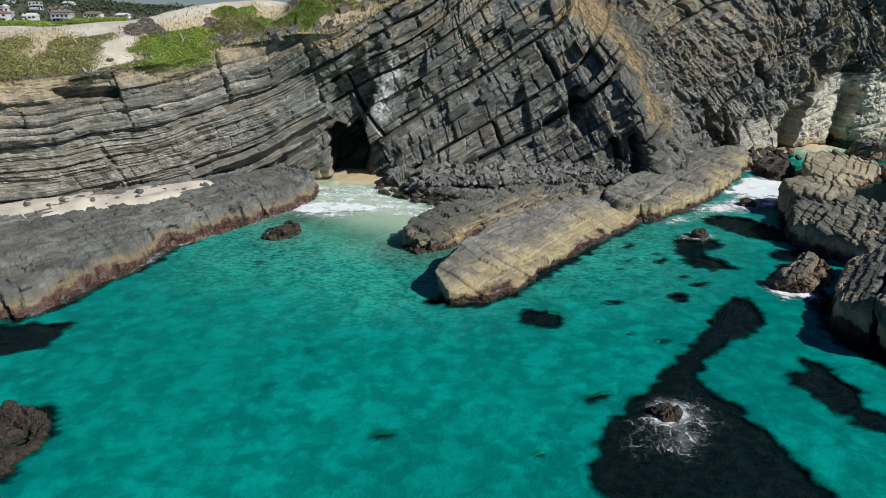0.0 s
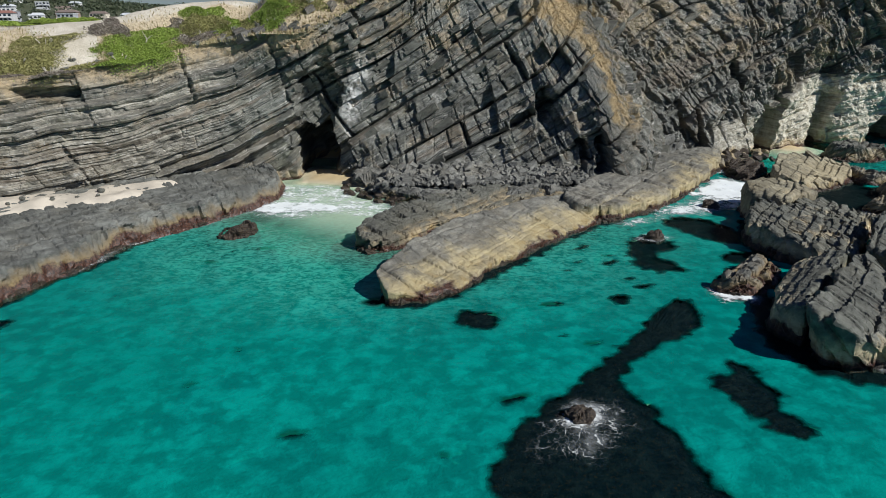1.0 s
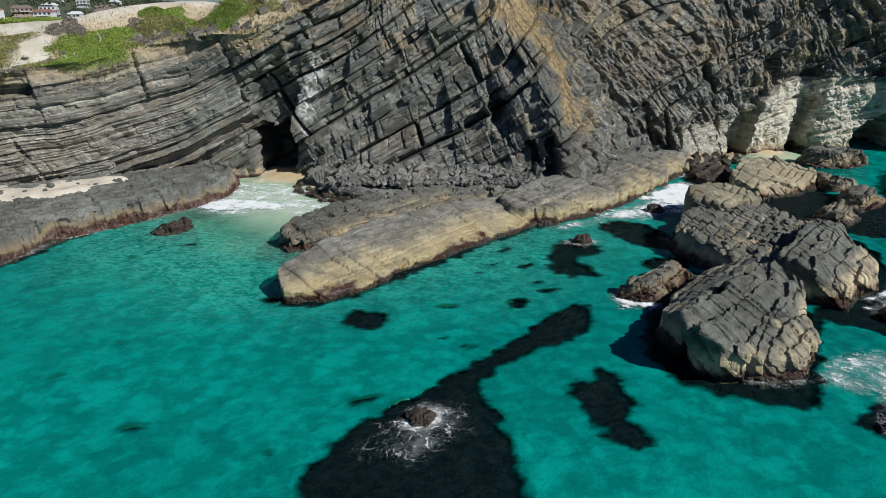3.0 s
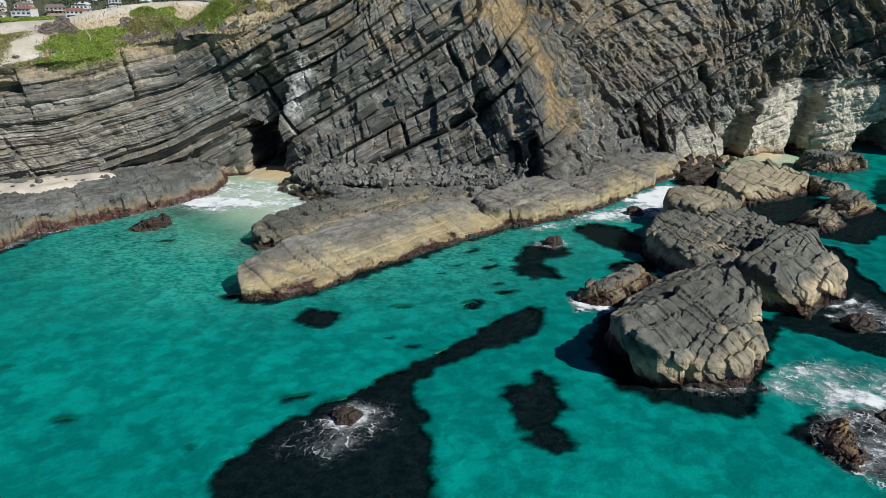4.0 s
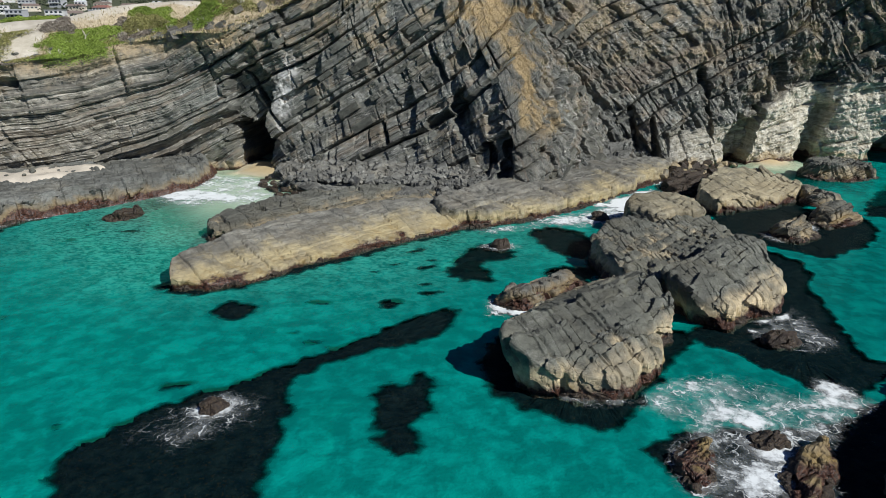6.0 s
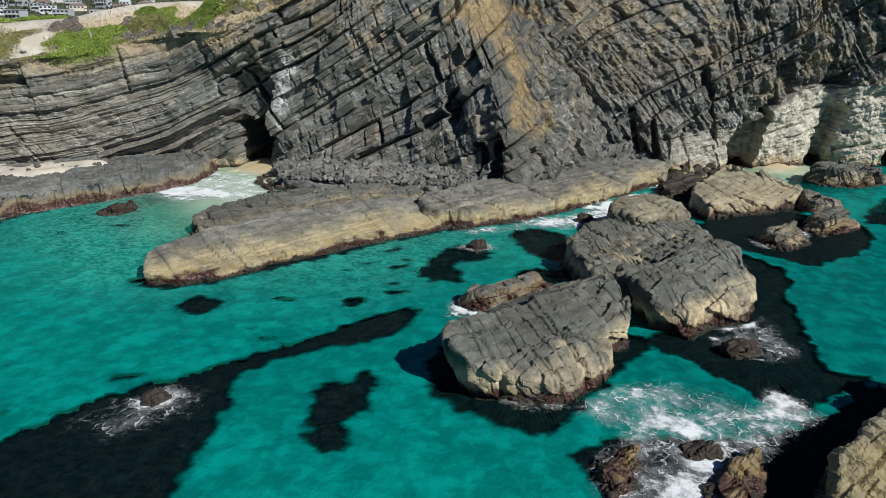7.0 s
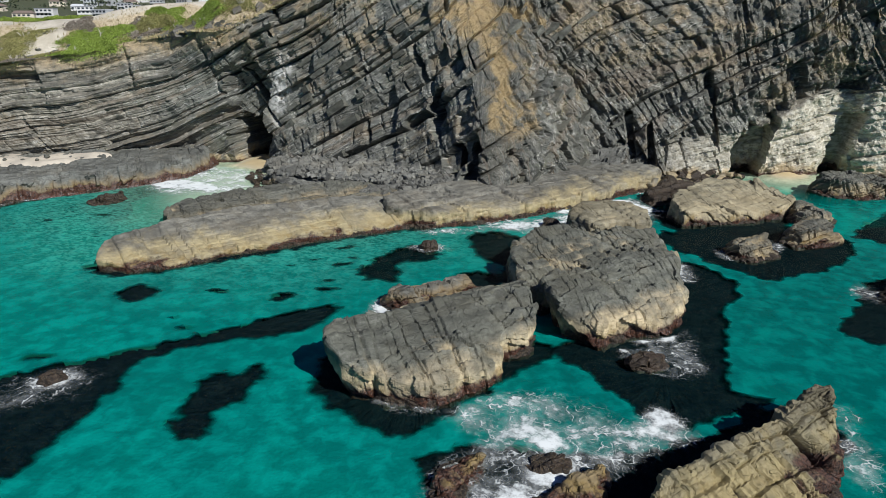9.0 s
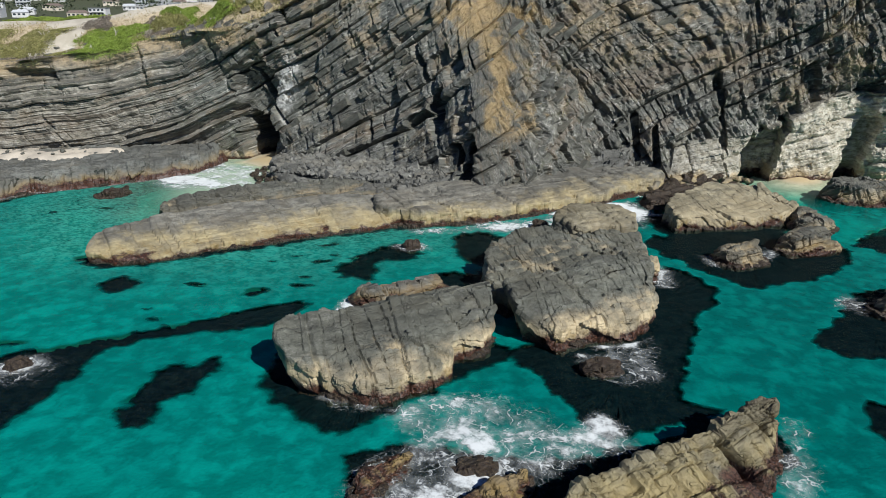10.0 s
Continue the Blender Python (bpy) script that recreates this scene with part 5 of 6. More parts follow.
def boulder_mesh():
    p = rng.normal(size=(17, 3))
    p /= np.linalg.norm(p, axis=1, keepdims=True)
    return hull_mesh("boulder", np.clip(p, -0.8, 0.8) * np.array((0.62, 0.5, 0.4)))


def slab_mesh():
    c = np.array([(x, y, z) for x in (-1, 1) for y in (-1, 1) for z in (-1, 1)], float)
    c = c * np.array((0.5, 0.5, 0.5)) + rng.uniform(-0.13, 0.13, (8, 3))
    extra = c[rng.integers(0, 8, 4)] * rng.uniform(0.85, 1.05, (4, 3)) * np.array((0.8, 1, 1.05))
    return hull_mesh("rock_block", np.vstack((c, extra)))


BOULDERS = [boulder_mesh() for _ in range(7)]
for me in BOULDERS:
    me.materials.append(ROCK)
RUBBLE = [slab_mesh() for _ in range(5)]
for me in RUBBLE:
    me.materials.append(RUBBLE_ROCK)
WET_BOULDERS = [boulder_mesh() for _ in range(3)]
for me in WET_BOULDERS:
    me.materials.append(WEED)


def boulder(meshes, x, y, z, size, label, group):
    ob = new("boulder", meshes[rng.integers(len(meshes))])
    ob.matrix_world = pose(x, y, z, rng.uniform(-25, 25), rng.uniform(-25, 25), rng.uniform(0, 360)) @ Matrix.Diagonal((size, size, size, 1))
    return tagged(ob, label, "boulder", group)


# ---------------------------------------------------------------- planting
def leaf_mesh(name, centres, size, flat=0.5, seed=0):
    """Many small leaf-like blades, each an island of its own, round the centres."""
    r = np.random.default_rng(seed)
    n = len(centres)
    a = r.normal(size=(n, 3)) * np.array((1, 1, flat))
    a /= np.linalg.norm(a, axis=1, keepdims=True)
    b = np.cross(a, r.normal(size=(n, 3)))
    b /= np.linalg.norm(b, axis=1, keepdims=True)
    s = (size * r.uniform(0.6, 1.4, n))[:, None]
    quad = np.stack((centres - a * s, centres + b * s * 0.45, centres + a * s, centres - b * s * 0.45), 1).reshape(-1, 3)
    me = bpy.data.meshes.new(name)
    me.vertices.add(len(quad))
    me.vertices.foreach_set("co", quad.astype(np.float32).ravel())
    me.loops.add(n * 4)
    me.loops.foreach_set("vertex_index", np.arange(n * 4, dtype=np.int32))
    me.polygons.add(n)
    me.polygons.foreach_set("loop_start", np.arange(0, n * 4, 4, dtype=np.int32))
    me.update(calc_edges=True)
    return me


def blade_mesh(name, feet, height, seed=0):
    """Upright grass blades, three-cornered, at the feet."""
    r = np.random.default_rng(seed)
    n = len(feet)
    t = r.uniform(0, 2 * math.pi, n)
    w = np.stack((np.cos(t), np.sin(t), 0 * t), 1) * (0.022 + 0.028 * r.random(n))[:, None]
    tip = feet + np.stack((r.normal(0, 0.35, n), r.normal(0, 0.35, n) - 0.2, 0.7 + 0.5 * r.random(n)), 1) * height
    tri = np.stack((feet - w, feet + w, tip), 1).reshape(-1, 3)
    me = bpy.data.meshes.new(name)
    me.vertices.add(len(tri))
    me.vertices.foreach_set("co", tri.astype(np.float32).ravel())
    me.loops.add(n * 3)
    me.loops.foreach_set("vertex_index", np.arange(n * 3, dtype=np.int32))
    me.polygons.add(n)
    me.polygons.foreach_set("loop_start", np.arange(0, n * 3, 3, dtype=np.int32))
    me.update(calc_edges=True)
    return me


GREEN = leaf_material("bright_leaves", (0.165, 0.235, 0.030), (0.30, 0.40, 0.070))
OLIVE = leaf_material("olive_leaves", (0.19, 0.185, 0.055), (0.40, 0.37, 0.15))
CLIFF_SCRUB = leaf_material("cliff_scrub_leaves", (0.10, 0.10, 0.040), (0.24, 0.215, 0.10))
DRY = leaf_material("dry_grass", (0.36, 0.285, 0.16), (0.60, 0.50, 0.31))
SLOPE_GRASS = leaf_material("slope_grass", (0.36, 0.265, 0.13), (0.48, 0.37, 0.20))
GREY_TWIG = leaf_material("grey_twigs", (0.16, 0.13, 0.10), (0.33, 0.29, 0.24))
WOOD = leaf_material("far_leaves", (0.020, 0.032, 0.014), (0.055, 0.075, 0.030))
BARK = plain_material("bleached_wood", (0.55, 0.50, 0.43))


def land_height(x, y):
    """The headland's height at one place."""
    d = (HEADLAND["x"] - x) ** 2 + (HEADLAND["y"] - y) ** 2
    near = np.argsort(d)[:3]
    return float(HEADLAND["z"][near].mean())


def shrub(x, y, rx, ry, h, mat, label, seed, turn=0.0):
    """A wind-clipped coastal shrub: a mat of leaves over short stems."""
    r = np.random.default_rng(seed)
    n = int(3400 * rx * ry)
    a, rad = r.uniform(0, 2 * math.pi, n), np.sqrt(r.random(n)) * (0.92 + 0.5 * r.random(n) ** 4)
    edge = 1 + 0.28 * np.sin(3 * a + seed) + 0.18 * np.sin(5 * a + 2 * seed)
    lx, ly = rx * rad * edge * np.cos(a), ry * rad * edge * np.sin(a)
    dome = np.sqrt(np.clip(1 - rad ** 2, 0, 1)) * (0.7 + 0.5 * fbm(lx * 1.2 + seed, ly * 1.2, 0 * lx, 3, seed))
    ct, st = math.cos(radians(turn)), math.sin(radians(turn))
    wx, wy = x + lx * ct - ly * st, y + lx * st + ly * ct
    ground_z = np.array([land_height(px, py) for px, py in zip(wx[::12], wy[::12])])
    base = np.interp(np.arange(n), np.arange(0, n, 12), ground_z)
    fit = np.polyfit(wx[::12], ground_z, 1)
    fit_y = np.polyfit(wy[::12], ground_z - np.polyval(fit, wx[::12]), 1)
    base = np.polyval(fit, wx) + np.polyval(fit_y, wy)
    z = base + h * dome * r.uniform(0.55, 1.0, n)
    root = new("shrub")
    root.location = (x, y, land_height(x, y))
    leaves = leaf_mesh("foliage", np.stack((wx - x, wy - y, z - root.location.z), 1), 0.075, 0.6, seed)
    part("foliage", leaves, mat, root)
    bm = bmesh.new()
    for i in range(7):
        t, l = r.uniform(0, 2 * math.pi), r.uniform(0.3, 0.7)
        ex, ey = l * rx * math.cos(t) * 0.6, l * ry * math.sin(t) * 0.6
        m = look((ex * 0.2, ey * 0.2, -0.1), (ex, ey, h * 0.7)) @ pose(0, 0, -0.35)
        bmesh.ops.create_cone(bm, cap_ends=True, segments=5, radius1=0.03, radius2=0.05, depth=0.9, matrix=m)
    me = bpy.data.meshes.new("stem")
    bm.to_mesh(me)
    bm.free()
    part("stem", me, BARK, root)
    return tagged(root, label, "shrub", "coastal shrubs")


for number, (x, y, rx, ry, h, mat, label, turn) in enumerate((
        (-22.8, 57.2, 3.5, 2.5, 0.8, GREEN, "bright green low coastal shrub on the dune", 30),
        (-20.9, 57.7, 1.9, 1.2, 0.6, GREEN, "bright green low coastal shrub on the dune", 25),
        (-22.9, 54.9, 2.0, 0.9, 0.4, GREEN, "bright green creeper spilling over the cliff top", 35),
        (-25.0, 58.4, 1.6, 1.3, 0.7, GREY_TWIG, "grey bare twiggy shrub on the dune", 0),
        (-29.6, 52.4, 2.6, 2.0, 0.7, OLIVE, "olive green scrub on the cliff top", 20),
        (-33.5, 50.8, 2.8, 2.0, 0.8, OLIVE, "olive green scrub on the cliff top", 20),
        (-38.0, 49.4, 3.2, 2.2, 0.8, OLIVE, "olive green scrub on the cliff top", 20),
        (-28.6, 54.6, 1.9, 1.3, 0.6, OLIVE, "olive green scrub beside the sandy path", 30),
        (-26.8, 51.4, 1.5, 0.6, 0.3, GREY_TWIG, "dry grey scrub on the soil bank", 30),
        (-18.3, 61.7, 2.2, 1.3, 1.5, OLIVE, "tall olive scrub at the sandy cliff edge", 20),
        (-16.4, 62.2, 1.4, 1.0, 1.0, GREEN, "dense green shrub at the cliff edge", 20),
        (-18.6, 63.6, 2.0, 1.3, 1.0, GREEN, "green coastal shrub behind the cliff edge", 0),
        (-12.7, 62.7, 2.1, 1.4, 1.4, GREEN, "green coastal shrub at the cliff edge", 20),
        (-14.3, 62.4, 1.5, 1.0, 0.8, OLIVE, "olive scrub on the soil above the cliff", 20),
        (-12.0, 61.6, 1.6, 0.9, 0.7, GREEN, "green coastal shrub on the rocky rim", 30),
        (-9.0, 63.6, 1.3, 0.8, 0.5, OLIVE, "olive scrub on the soil above the cave", 10),
        (-8.0, 65.6, 1.8, 1.0, 0.7, OLIVE, "olive scrub on the soil above the cave", 0),
        (-11.0, 64.8, 1.6, 1.0, 0.8, GREEN, "green coastal shrub on the soil above the cave", 0),
        (-5.6, 65.2, 1.2, 0.7, 0.4, GREY_TWIG, "dry grey scrub on the soil above the cave", 0),
        (-10.6, 63.2, 1.2, 0.8, 0.7, OLIVE, "small olive shrub at the cliff edge", 0),
        (-19.8, 59.8, 1.8, 0.9, 0.35, GREY_TWIG, "dry grey scrub on the rocky edge", 30),
        (-20.0, 61.6, 1.6, 1.0, 0.4, GREY_TWIG, "dry grey scrub on the dune slope", 20),
        (-31.5, 63.0, 3.4, 1.6, 0.8, GREEN, "green scrub belt behind the sand", 20),
        (-37.5, 60.5, 3.6, 1.8, 0.8, GREEN, "green scrub belt behind the sand", 20),
        (-20.6, 58.7, 1.7, 0.7, 0.35, OLIVE, "low olive scrub on the soil bank", 35),
        (-18.4, 60.3, 1.6, 0.7, 0.4, GREY_TWIG, "dry grey scrub on the soil bank", 35),
        (-15.6, 61.6, 1.5, 0.7, 0.4, OLIVE, "low olive scrub on the soil bank", 25),
        (-25.2, 53.6, 1.8, 0.6, 0.35, OLIVE, "low olive scrub on the soil bank", 35),
        (-31.0, 50.2, 2.2, 0.7, 0.35, GREY_TWIG, "dry grey scrub on the soil bank", 25))):
    shrub(x, y, rx, ry, h, mat, label, 100 + number, turn)

# dry grass on the slope and along the cliff's upper edge
pick = np.random.default_rng(11)
weight = CLIFF_DATA["grass"] + 0.3 * soft(-2.2, 0.2, CLIFF_DATA["points"][:, 2] - CLIFF_DATA["top"]) * soft(-8, -13, CLIFF_DATA["points"][:, 0])
chosen = pick.choice(len(weight), 26000, p=weight / weight.sum())
feet = CLIFF_DATA["points"][chosen] + pick.normal(0, 0.14, (len(chosen), 3)) * np.array((1, 0.4, 1))
me = blade_mesh("dry_grass", feet, 0.07, 12)
me.materials.append(SLOPE_GRASS)
tagged(new("dry_grass", me), "dry golden grass tufts on the cliff slope", "grass", kind="stuff")

hx, hy, hz = HEADLAND["x"], HEADLAND["y"], HEADLAND["z"]
weight = HEADLAND["soil"] * (1 + 2.5 * (HEADLAND["back"] < 3.5)) * (hx > -45) * (hx < -3) * (HEADLAND["back"] < 10)
chosen = pick.choice(len(weight), 16000, p=weight / weight.sum())
feet = np.stack((hx[chosen], hy[chosen], hz[chosen] - 0.03), 1) + pick.uniform(-0.3, 0.3, (16000, 3)) * np.array((1, 1, 0.1))
for name, some, mat, label in (("dune_grass", feet[:11000], DRY, "dry pale grass on the dune bank"), ("dune_herbs", feet[11000:], OLIVE, "olive herbs among the dune grass")):
    me = blade_mesh(name, some, 0.30, 14)
    me.materials.append(mat)
    tagged(new(name, me), label, "grass", kind="stuff")
weight = CLIFF_DATA["scrub"]
chosen = pick.choice(len(weight), 14000, p=weight / weight.sum())
me = leaf_mesh("cliff_scrub", CLIFF_DATA["points"][chosen] + pick.normal(0, 0.09, (14000, 3)), 0.085, 0.8, 13)
me.materials.append(CLIFF_SCRUB)
tagged(new("cliff_scrub", me), "low olive scrub clinging to the cliff", "scrub", kind="stuff")

# a bleached dead branch in the green shrub
bm = bmesh.new()
for a, b, r0, r1 in (((0, 0, 0), (0.25, 0.1, 0.9), 0.06, 0.05), ((0.25, 0.1, 0.9), (-0.1, 0.2, 1.5), 0.05, 0.02), ((0.25, 0.1, 0.9), (0.8, 0.0, 1.2), 0.04, 0.02)):
    a, b = Vector(a), Vector(b)
    m = Matrix.Translation((a + b) / 2) @ (b - a).to_track_quat("Z", "Y").to_matrix().to_4x4()
    bmesh.ops.create_cone(bm, cap_ends=True, segments=6, radius1=r0, radius2=r1, depth=(b - a).length, matrix=m)
me = bpy.data.meshes.new("dead_branch")
bm.to_mesh(me)
bm.free()
me.materials.append(BARK)
branch = new("dead_branch", me)
branch.location = (-21.9, 57.4, land_height(-21.9, 57.4) + 0.1)
tagged(branch, "bleached dead branch sticking out of the green shrub", "branch")


# ---------------------------------------------------------------- the town beyond the dunes
def hill_height(angle, dist):
    """The far hillside, by degrees to the left of the first view and metres from there."""
    up = np.interp(dist, (80, 300, 540, 600, 680, 780, 900, 1150, 1500), (2, 3, 4, 6, 10, 16.5, 26, 42, 42))
    return 2 + (up - 2) * np.interp(angle, (10, 17, 24, 32, 80), (0.15, 0.25, 0.45, 1.0, 1.0))


ang, dis = np.meshgrid(np.linspace(8, 84, 90), np.r_[np.linspace(85, 1000, 60), np.linspace(1020, 1500, 20)], indexing="ij")
hx, hy = -dis * np.sin(np.radians(ang)), dis * np.cos(np.radians(ang))
hz = hill_height(ang, dis) + 1.2 * fbm(hx / 40, hy / 40, 0 * hx, 3, 44)
me = sheet_mesh("far_hillside", np.stack((hx.ravel(), hy.ravel(), hz.ravel()), 1), 90, 80)
me.flip_normals()
me.materials.append(plain_material("far_ground", (0.075, 0.085, 0.040)))
tagged(new("far_hillside", me), "wooded hillside behind the dunes", "hillside", kind="structure")

# walls greyer than their paint, with the haze of distance put into the colour
WALLS = [plain_material("white_render", (0.58, 0.58, 0.57)), plain_material("cream_render", (0.62, 0.56, 0.46)), plain_material("grey_board", (0.40, 0.41, 0.43)), plain_material("brick_wall", (0.34, 0.26, 0.20))]
ROOFS = [plain_material("grey_roof", (0.26, 0.27, 0.30)), plain_material("brown_roof", (0.20, 0.155, 0.13)), plain_material("pale_roof", (0.58, 0.60, 0.62)), plain_material("red_roof", (0.27, 0.13, 0.10))]
GLASS = plain_material("dark_glass", (0.03, 0.04, 0.05), 0.2)


def box_mesh(name, cx, cy, cz, sx, sy, sz):
    bm = bmesh.new()
    bmesh.ops.create_cube(bm, size=1, matrix=Matrix.Translation((cx, cy, cz)) @ Matrix.Diagonal((sx, sy, sz, 1)))
    me = bpy.data.meshes.new(name)
    bm.to_mesh(me)
    bm.free()
    return me


def gable_mesh(w, d, z, h, over=0.5):
    bm = bmesh.new()
    a, b = w / 2 + over, d / 2 + over
    lo = [bm.verts.new(p) for p in ((-a, -b, z), (a, -b, z), (a, b, z), (-a, b, z))]
    hi = [bm.verts.new(p) for p in ((-a * 0.7, 0, z + h), (a * 0.7, 0, z + h))]
    for f in ((lo[0], lo[1], hi[1], hi[0]), (lo[2], lo[3], hi[0], hi[1]), (lo[1], lo[2], hi[1]), (lo[3], lo[0], hi[0]), (lo[3], lo[2], lo[1], lo[0])):
        bm.faces.new(f)
    me = bpy.data.meshes.new("roof")
    bm.to_mesh(me)
    bm.free()
    return me


def house(w, d, storeys, wall, roof, flat):
    """A far house: walls, roof, rows of windows and a balcony."""
    root = new("house")
    h = 2.8 * storeys
    part("wall", box_mesh("wall", 0, 0, h / 2 - 1.5, w, d, h + 3), wall, root)
    part("roof", box_mesh("roof", 0, 0, h + 0.15, w + 0.8, d + 0.8, 0.3) if flat else gable_mesh(w, d, h, 1.9), roof, root)
    for s in range(storeys):
        for i in range(int(w // 3)):
            part("window", box_mesh("window", -w / 2 + 1.6 + 3 * i, -d / 2 - 0.02, 2.8 * s + 1.5, 1.7, 0.12, 1.3), GLASS, root)
    if storeys > 1:
        part("balcony", box_mesh("balcony", 0, -d / 2 - 0.8, 2.75, w * 0.7, 1.6, 0.25), WALLS[0], root)
    return root


KINDS = [(house(13, 9, 2, WALLS[0], ROOFS[0], True), "white two storey house with a flat grey roof"), (house(14, 9, 1, WALLS[1], ROOFS[1], False), "cream bungalow with a brown roof"),
         (house(12, 9, 2, WALLS[2], ROOFS[2], True), "grey two storey house with a pale roof"), (house(11, 8, 1, WALLS[0], ROOFS[2], False), "white bungalow with a pale roof"),
         (house(13, 9, 2, WALLS[0], ROOFS[3], False), "white two storey house with a red roof"), (house(15, 10, 2, WALLS[3], ROOFS[1], False), "brick two storey house with a brown roof")]
town = np.random.default_rng(21)
spots = [(a + town.uniform(-0.5, 0.5), d + town.uniform(-15, 15)) for d in (585, 630, 680, 735, 795, 860) for a in np.arange(25, 60, 1.75)]
used = set()
for a, d in spots:
    if town.random() < 0.40 or (a < 28 and d > 700):
        continue
    kind = int(town.choice(6, p=(0.20, 0.20, 0.28, 0.22, 0.04, 0.06)))
    proto, label = KINDS[kind]
    x, y = -d * math.sin(radians(a)), d * math.cos(radians(a))
    m = pose(x, y, float(hill_height(np.array(a), np.array(d))) + 1.0, 0, 0, a - 15 + town.uniform(-20, 20))
    if kind in used:
        ob = copy_thing(proto, m)
    else:
        used.add(kind)
        ob = proto
        ob.matrix_world = m
    tagged(ob, label, "house", "houses of the town")

# woods between and behind the houses
n = 34000
wa, wd = town.uniform(14, 76, n), 560 + 480 * np.sqrt(town.random(n))
clump = fbm(wa / 1.6, wd / 26, 0 * wa, 3, 91)
keep = (clump > -0.02) | (wd > 920)
wa, wd = wa[keep], wd[keep]
crown = 3.5 + 4.5 * soft(0.0, 0.5, clump[keep]) + 2.5 * (wd > 920)
wz = hill_height(wa, wd) + crown * np.sqrt(town.random(len(wa)))
me = leaf_mesh("far_woods", np.stack((-wd * np.sin(np.radians(wa)), wd * np.cos(np.radians(wa)), wz), 1), 1.5, 0.8, 92)
me.materials.append(WOOD)
tagged(new("far_woods", me), "dark green trees among and behind the houses", "trees", kind="stuff")

# ---------------------------------------------------------------- rubble and fallen blocks
heap = np.random.default_rng(31)
for _ in range(125):
    x, y = heap.uniform(-1, 15), heap.uniform(56.3, 61)
    size = 0.28 + 0.62 * heap.random() ** 2
    boulder(RUBBLE, x, y, 1.45 + 0.10 * (y - 57) + 0.02 * (x - 8), size, "angular grey boulder in the rubble under the cliff", "rubble boulders")
corner = [np.array([v.co[:] for v in m.vertices]) for m in RUBBLE]
face_of = [[tuple(p.vertices) for p in m.polygons] for m in RUBBLE]
verts, faces = [], []
for _ in range(900):
    i, size = int(heap.integers(5)), heap.uniform(0.15, 0.42)
    x, y = heap.uniform(-2, 16), 56.0 + 5.2 * heap.random()
    turn = np.array(pose(0, 0, 0, heap.uniform(-40, 40), heap.uniform(-40, 40), heap.uniform(0, 360)).to_3x3())
    faces += [tuple(j + len(verts) for j in f) for f in face_of[i]]
    verts += [tuple(p) for p in size * corner[i] @ turn.T + np.array((x, y, 1.5 + 0.10 * (y - 57) + 0.02 * (x - 8)))]
me = bpy.data.meshes.new("rubble")
me.from_pydata(verts, [], faces)
me.materials.append(RUBBLE_ROCK)
tagged(new("rubble", me), "small angular grey stones heaped under the cliff", "rubble", kind="stuff")
for _ in range(34):
    x = heap.uniform(-6, 1.5)
    y = 58.5 - 0.85 * (x + 5.5) + heap.uniform(-1.6, 1.2)
    boulder(WET_BOULDERS, x, y, 0.12, 0.3 + 0.6 * heap.random(), "dark wet boulder at the edge of the beach", "beach boulders")
for _ in range(60):
    t = heap.random()
    x, y = 31 + 8 * t + heap.uniform(-1.2, 1.2), 70 + 4.5 * t + heap.uniform(-3.0, 2.2)
    boulder(BOULDERS if heap.random() < 0.6 else WET_BOULDERS, x, y, 0.35, 0.6 + 1.1 * heap.random(), "grey boulder below the pale cliff", "cliff foot boulders")
for _ in range(9):
    x = heap.uniform(-32, -23)
    boulder(BOULDERS, x, 46.5 + 0.45 * (x + 32) + heap.uniform(-1.2, 1.2), 2.05, 0.3 + 0.5 * heap.random(), "small grey boulder on the rock platform", "platform boulders")

edge_line = cliff_lines(0.5)
for _ in range(64):
    x = heap.uniform(-36, -8)
    q = edge_line[np.argmin(np.abs(edge_line[:, 4] - x))]
    back = heap.uniform(-0.3, 1.6)
    y = q[5] + back + max(0.0, q[6] - 14) * 0.35
    boulder(BOULDERS, x, y, land_height(x, y) + 0.05, 0.35 + 0.75 * heap.random() ** 2, "grey stone in the soil along the cliff edge", "cliff edge stones")

# drifted sand on the platform
for number, outline in enumerate(([(-34, 44), (-31, 43.6), (-28.5, 45.5), (-25, 47.5), (-22, 49.5), (-19.2, 53.4), (-19.6, 55), (-24, 53.6), (-29, 51.2), (-35, 48.6)],)):
    out = resample(outline, 0.3)
    mid = np.array(((-33, 46.0), (-27, 48.6), (-20.5, 53.8)))
    q = on_line(mid, out)
    rings = [np.hstack((q + (out - q) * f, np.full((len(out), 1), z) + 0.34 * fbm((q + (out - q) * f)[:, :1] / 1.3, (q + (out - q) * f)[:, 1:] / 1.3, 0 * out[:, :1], 4, 55))) for f, z in ((1.15, 1.3), (1.0, 1.66), (0.85, 1.80), (0.7, 1.88), (0.5, 1.94), (0.25, 1.97), (0.0, 1.98))]
    me = sheet_mesh("sand_drift", np.concatenate(rings), len(rings), len(out), True)
    me.polygons.foreach_set("use_smooth", np.ones(len(me.polygons), bool))
    me.materials.append(SAND)
    tagged(new("sand_drift", me), "drift of pale sand on the rock platform", "sand")

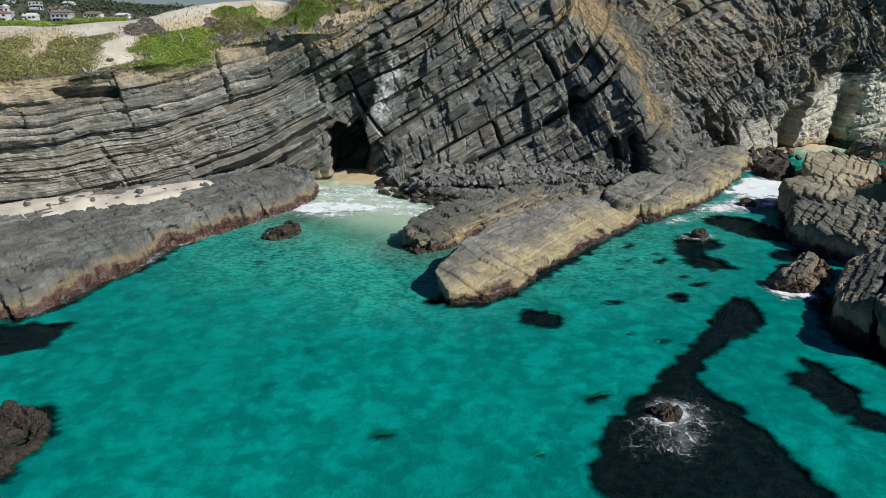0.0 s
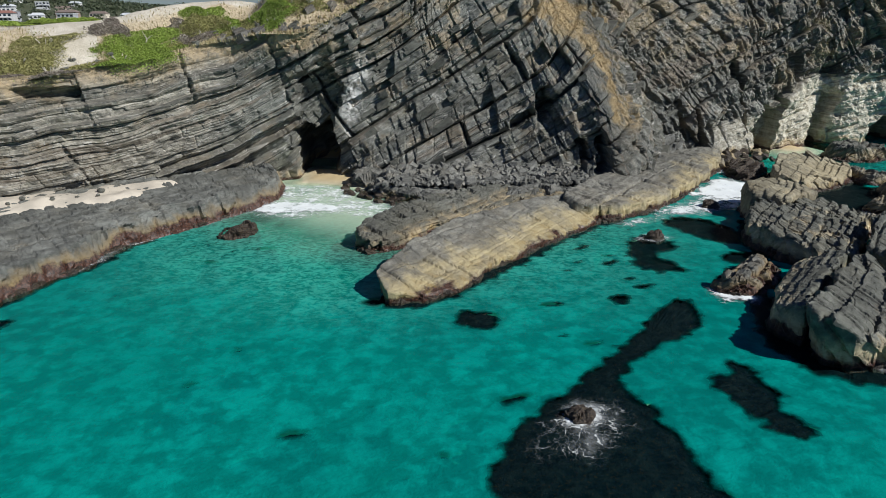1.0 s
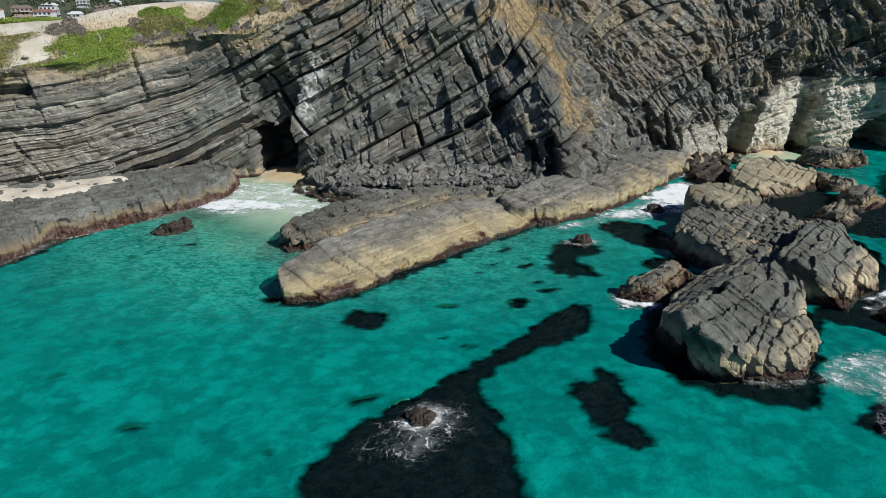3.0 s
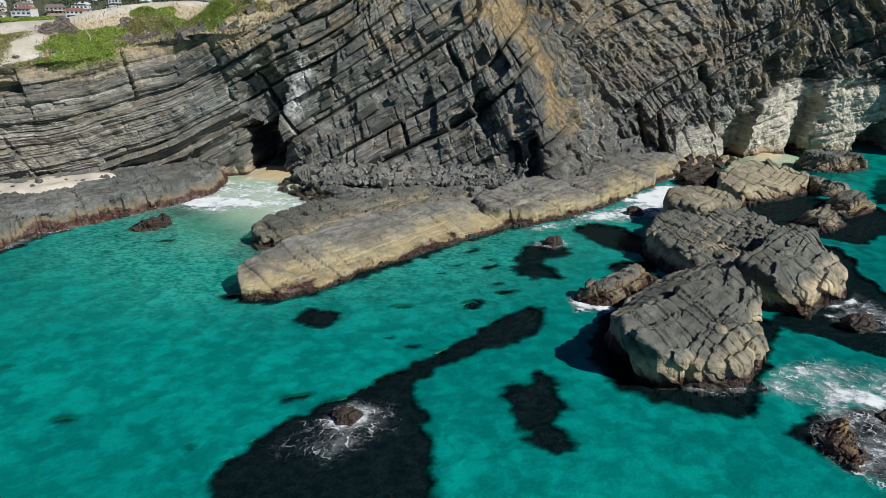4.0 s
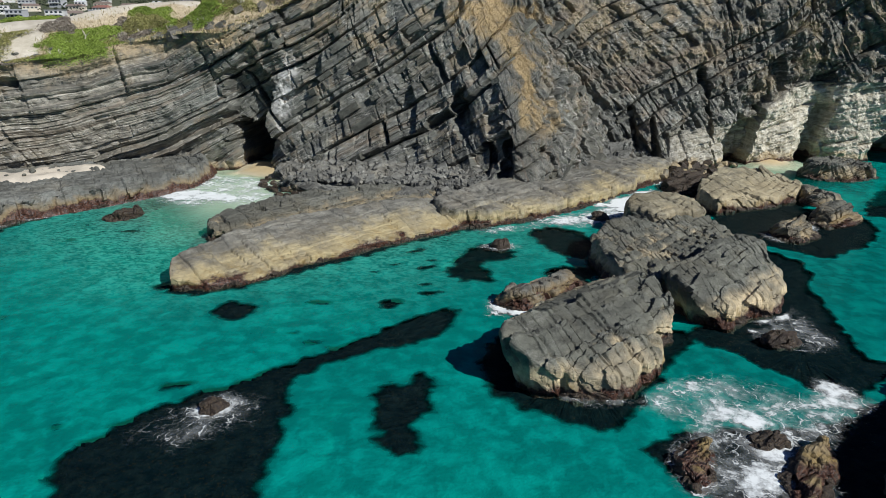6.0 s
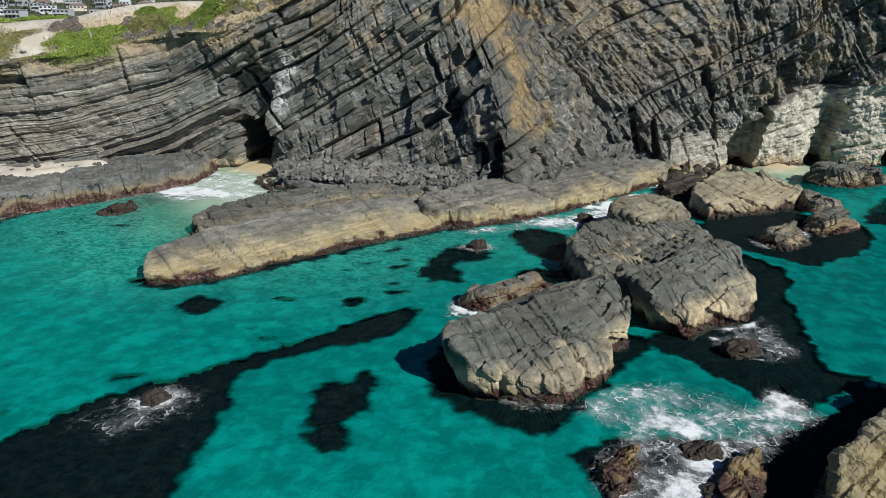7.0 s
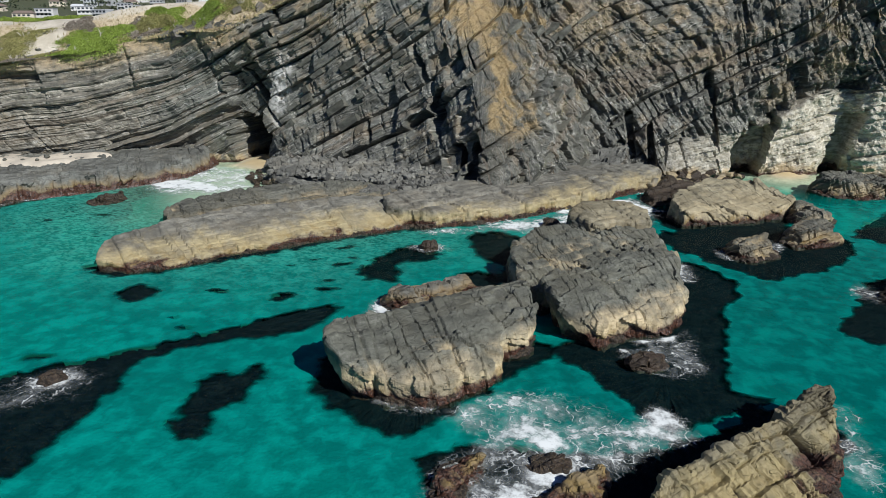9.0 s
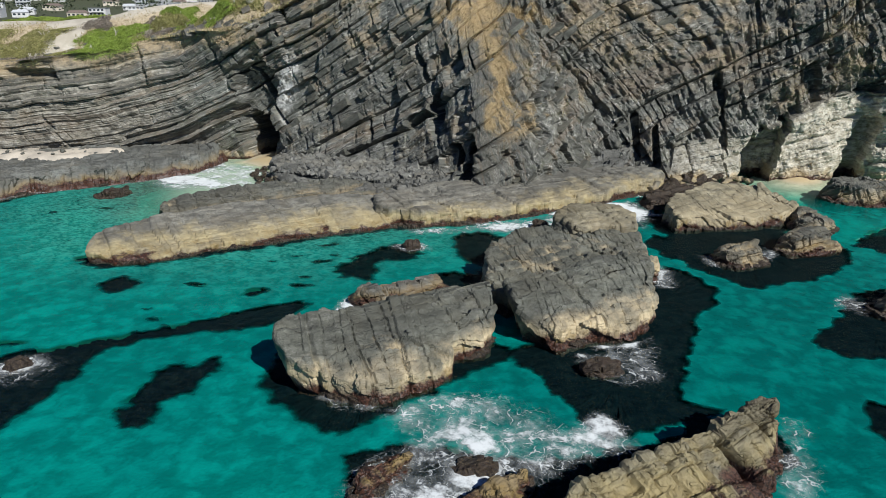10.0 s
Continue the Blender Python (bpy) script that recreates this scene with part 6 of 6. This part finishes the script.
# blocks standing out of the cliff, laid along its beds
BLOCKS = [slab_mesh() for _ in range(10)]
for me in BLOCKS:
    me.materials.append(ROCK)
EDGE_BLOCKS = [slab_mesh() for _ in range(6)]
for me in EDGE_BLOCKS:
    me.materials.append(CLIFF_EDGE)
for _ in range(30):
    x = heap.uniform(-19, -6)
    q = edge_line[np.argmin(np.abs(edge_line[:, 4] - x))]
    y = q[5] + heap.uniform(-0.3, 2.2) + max(0.0, q[6] - 14) * 0.35
    size = heap.uniform(0.3, 1.0)
    ob = new("rock_block", EDGE_BLOCKS[heap.integers(6)])
    ob.parent = cliff
    ob.matrix_local = pose(x, y, land_height(x, y) - 0.05 * size, heap.uniform(-14, 14), -float(np.interp(x, (-34, -24, -16, -8), (2, 8, 24, 32))) + heap.uniform(-10, 10), heap.uniform(-30, 80)) @ Matrix.Diagonal((size, size * 0.8, size * heap.uniform(0.5, 0.9), 1))
pts, nor = CLIFF_DATA["points"], CLIFF_DATA["normals"]
ok = np.flatnonzero((pts[:, 2] > 1.5) & (pts[:, 2] < CLIFF_DATA["top"] - 0.8) & (pts[:, 2] < 17) & (pts[:, 0] > -7) & (pts[:, 0] < 31) & (np.abs(pts[:, 0] + 9.2) > 3.0) & ((np.abs(pts[:, 0] - 16.4) > 3.0) | (pts[:, 2] > 6.5)) & (np.abs(pts[:, 0] - 12) > 1.8) & (CLIFF_DATA["grass"] < 0.2))
for i in pick.choice(ok, 60, replace=False):
    p, nn = pts[i], nor[i] * np.array((1, 1, 0))
    nn = nn / np.linalg.norm(nn)
    run = np.array((-nn[1], nn[0], 0.0))
    if run[0] < 0:
        run = -run
    rise = 0.6 if p[0] > -9 else float(np.interp(p[0], (-34, -24, -16, -10), (0.05, 0.12, 0.45, 0.55)))
    along = run + np.array((0, 0, rise))
    along /= np.linalg.norm(along)
    upward = np.cross(along, nn)
    if upward[2] < 0:
        upward = -upward
    length, thick, deep = pick.uniform(0.6, 2.4), pick.uniform(0.25, 0.75), pick.uniform(0.7, 1.3)
    ob = new("rock_block", BLOCKS[pick.integers(10)])
    basis = Matrix([[*(a)] for a in zip(along * length, nn * deep, upward * thick)]).to_4x4()
    ob.parent = cliff
    ob.matrix_local = Matrix.Translation(p - nn * deep * 0.22) @ basis
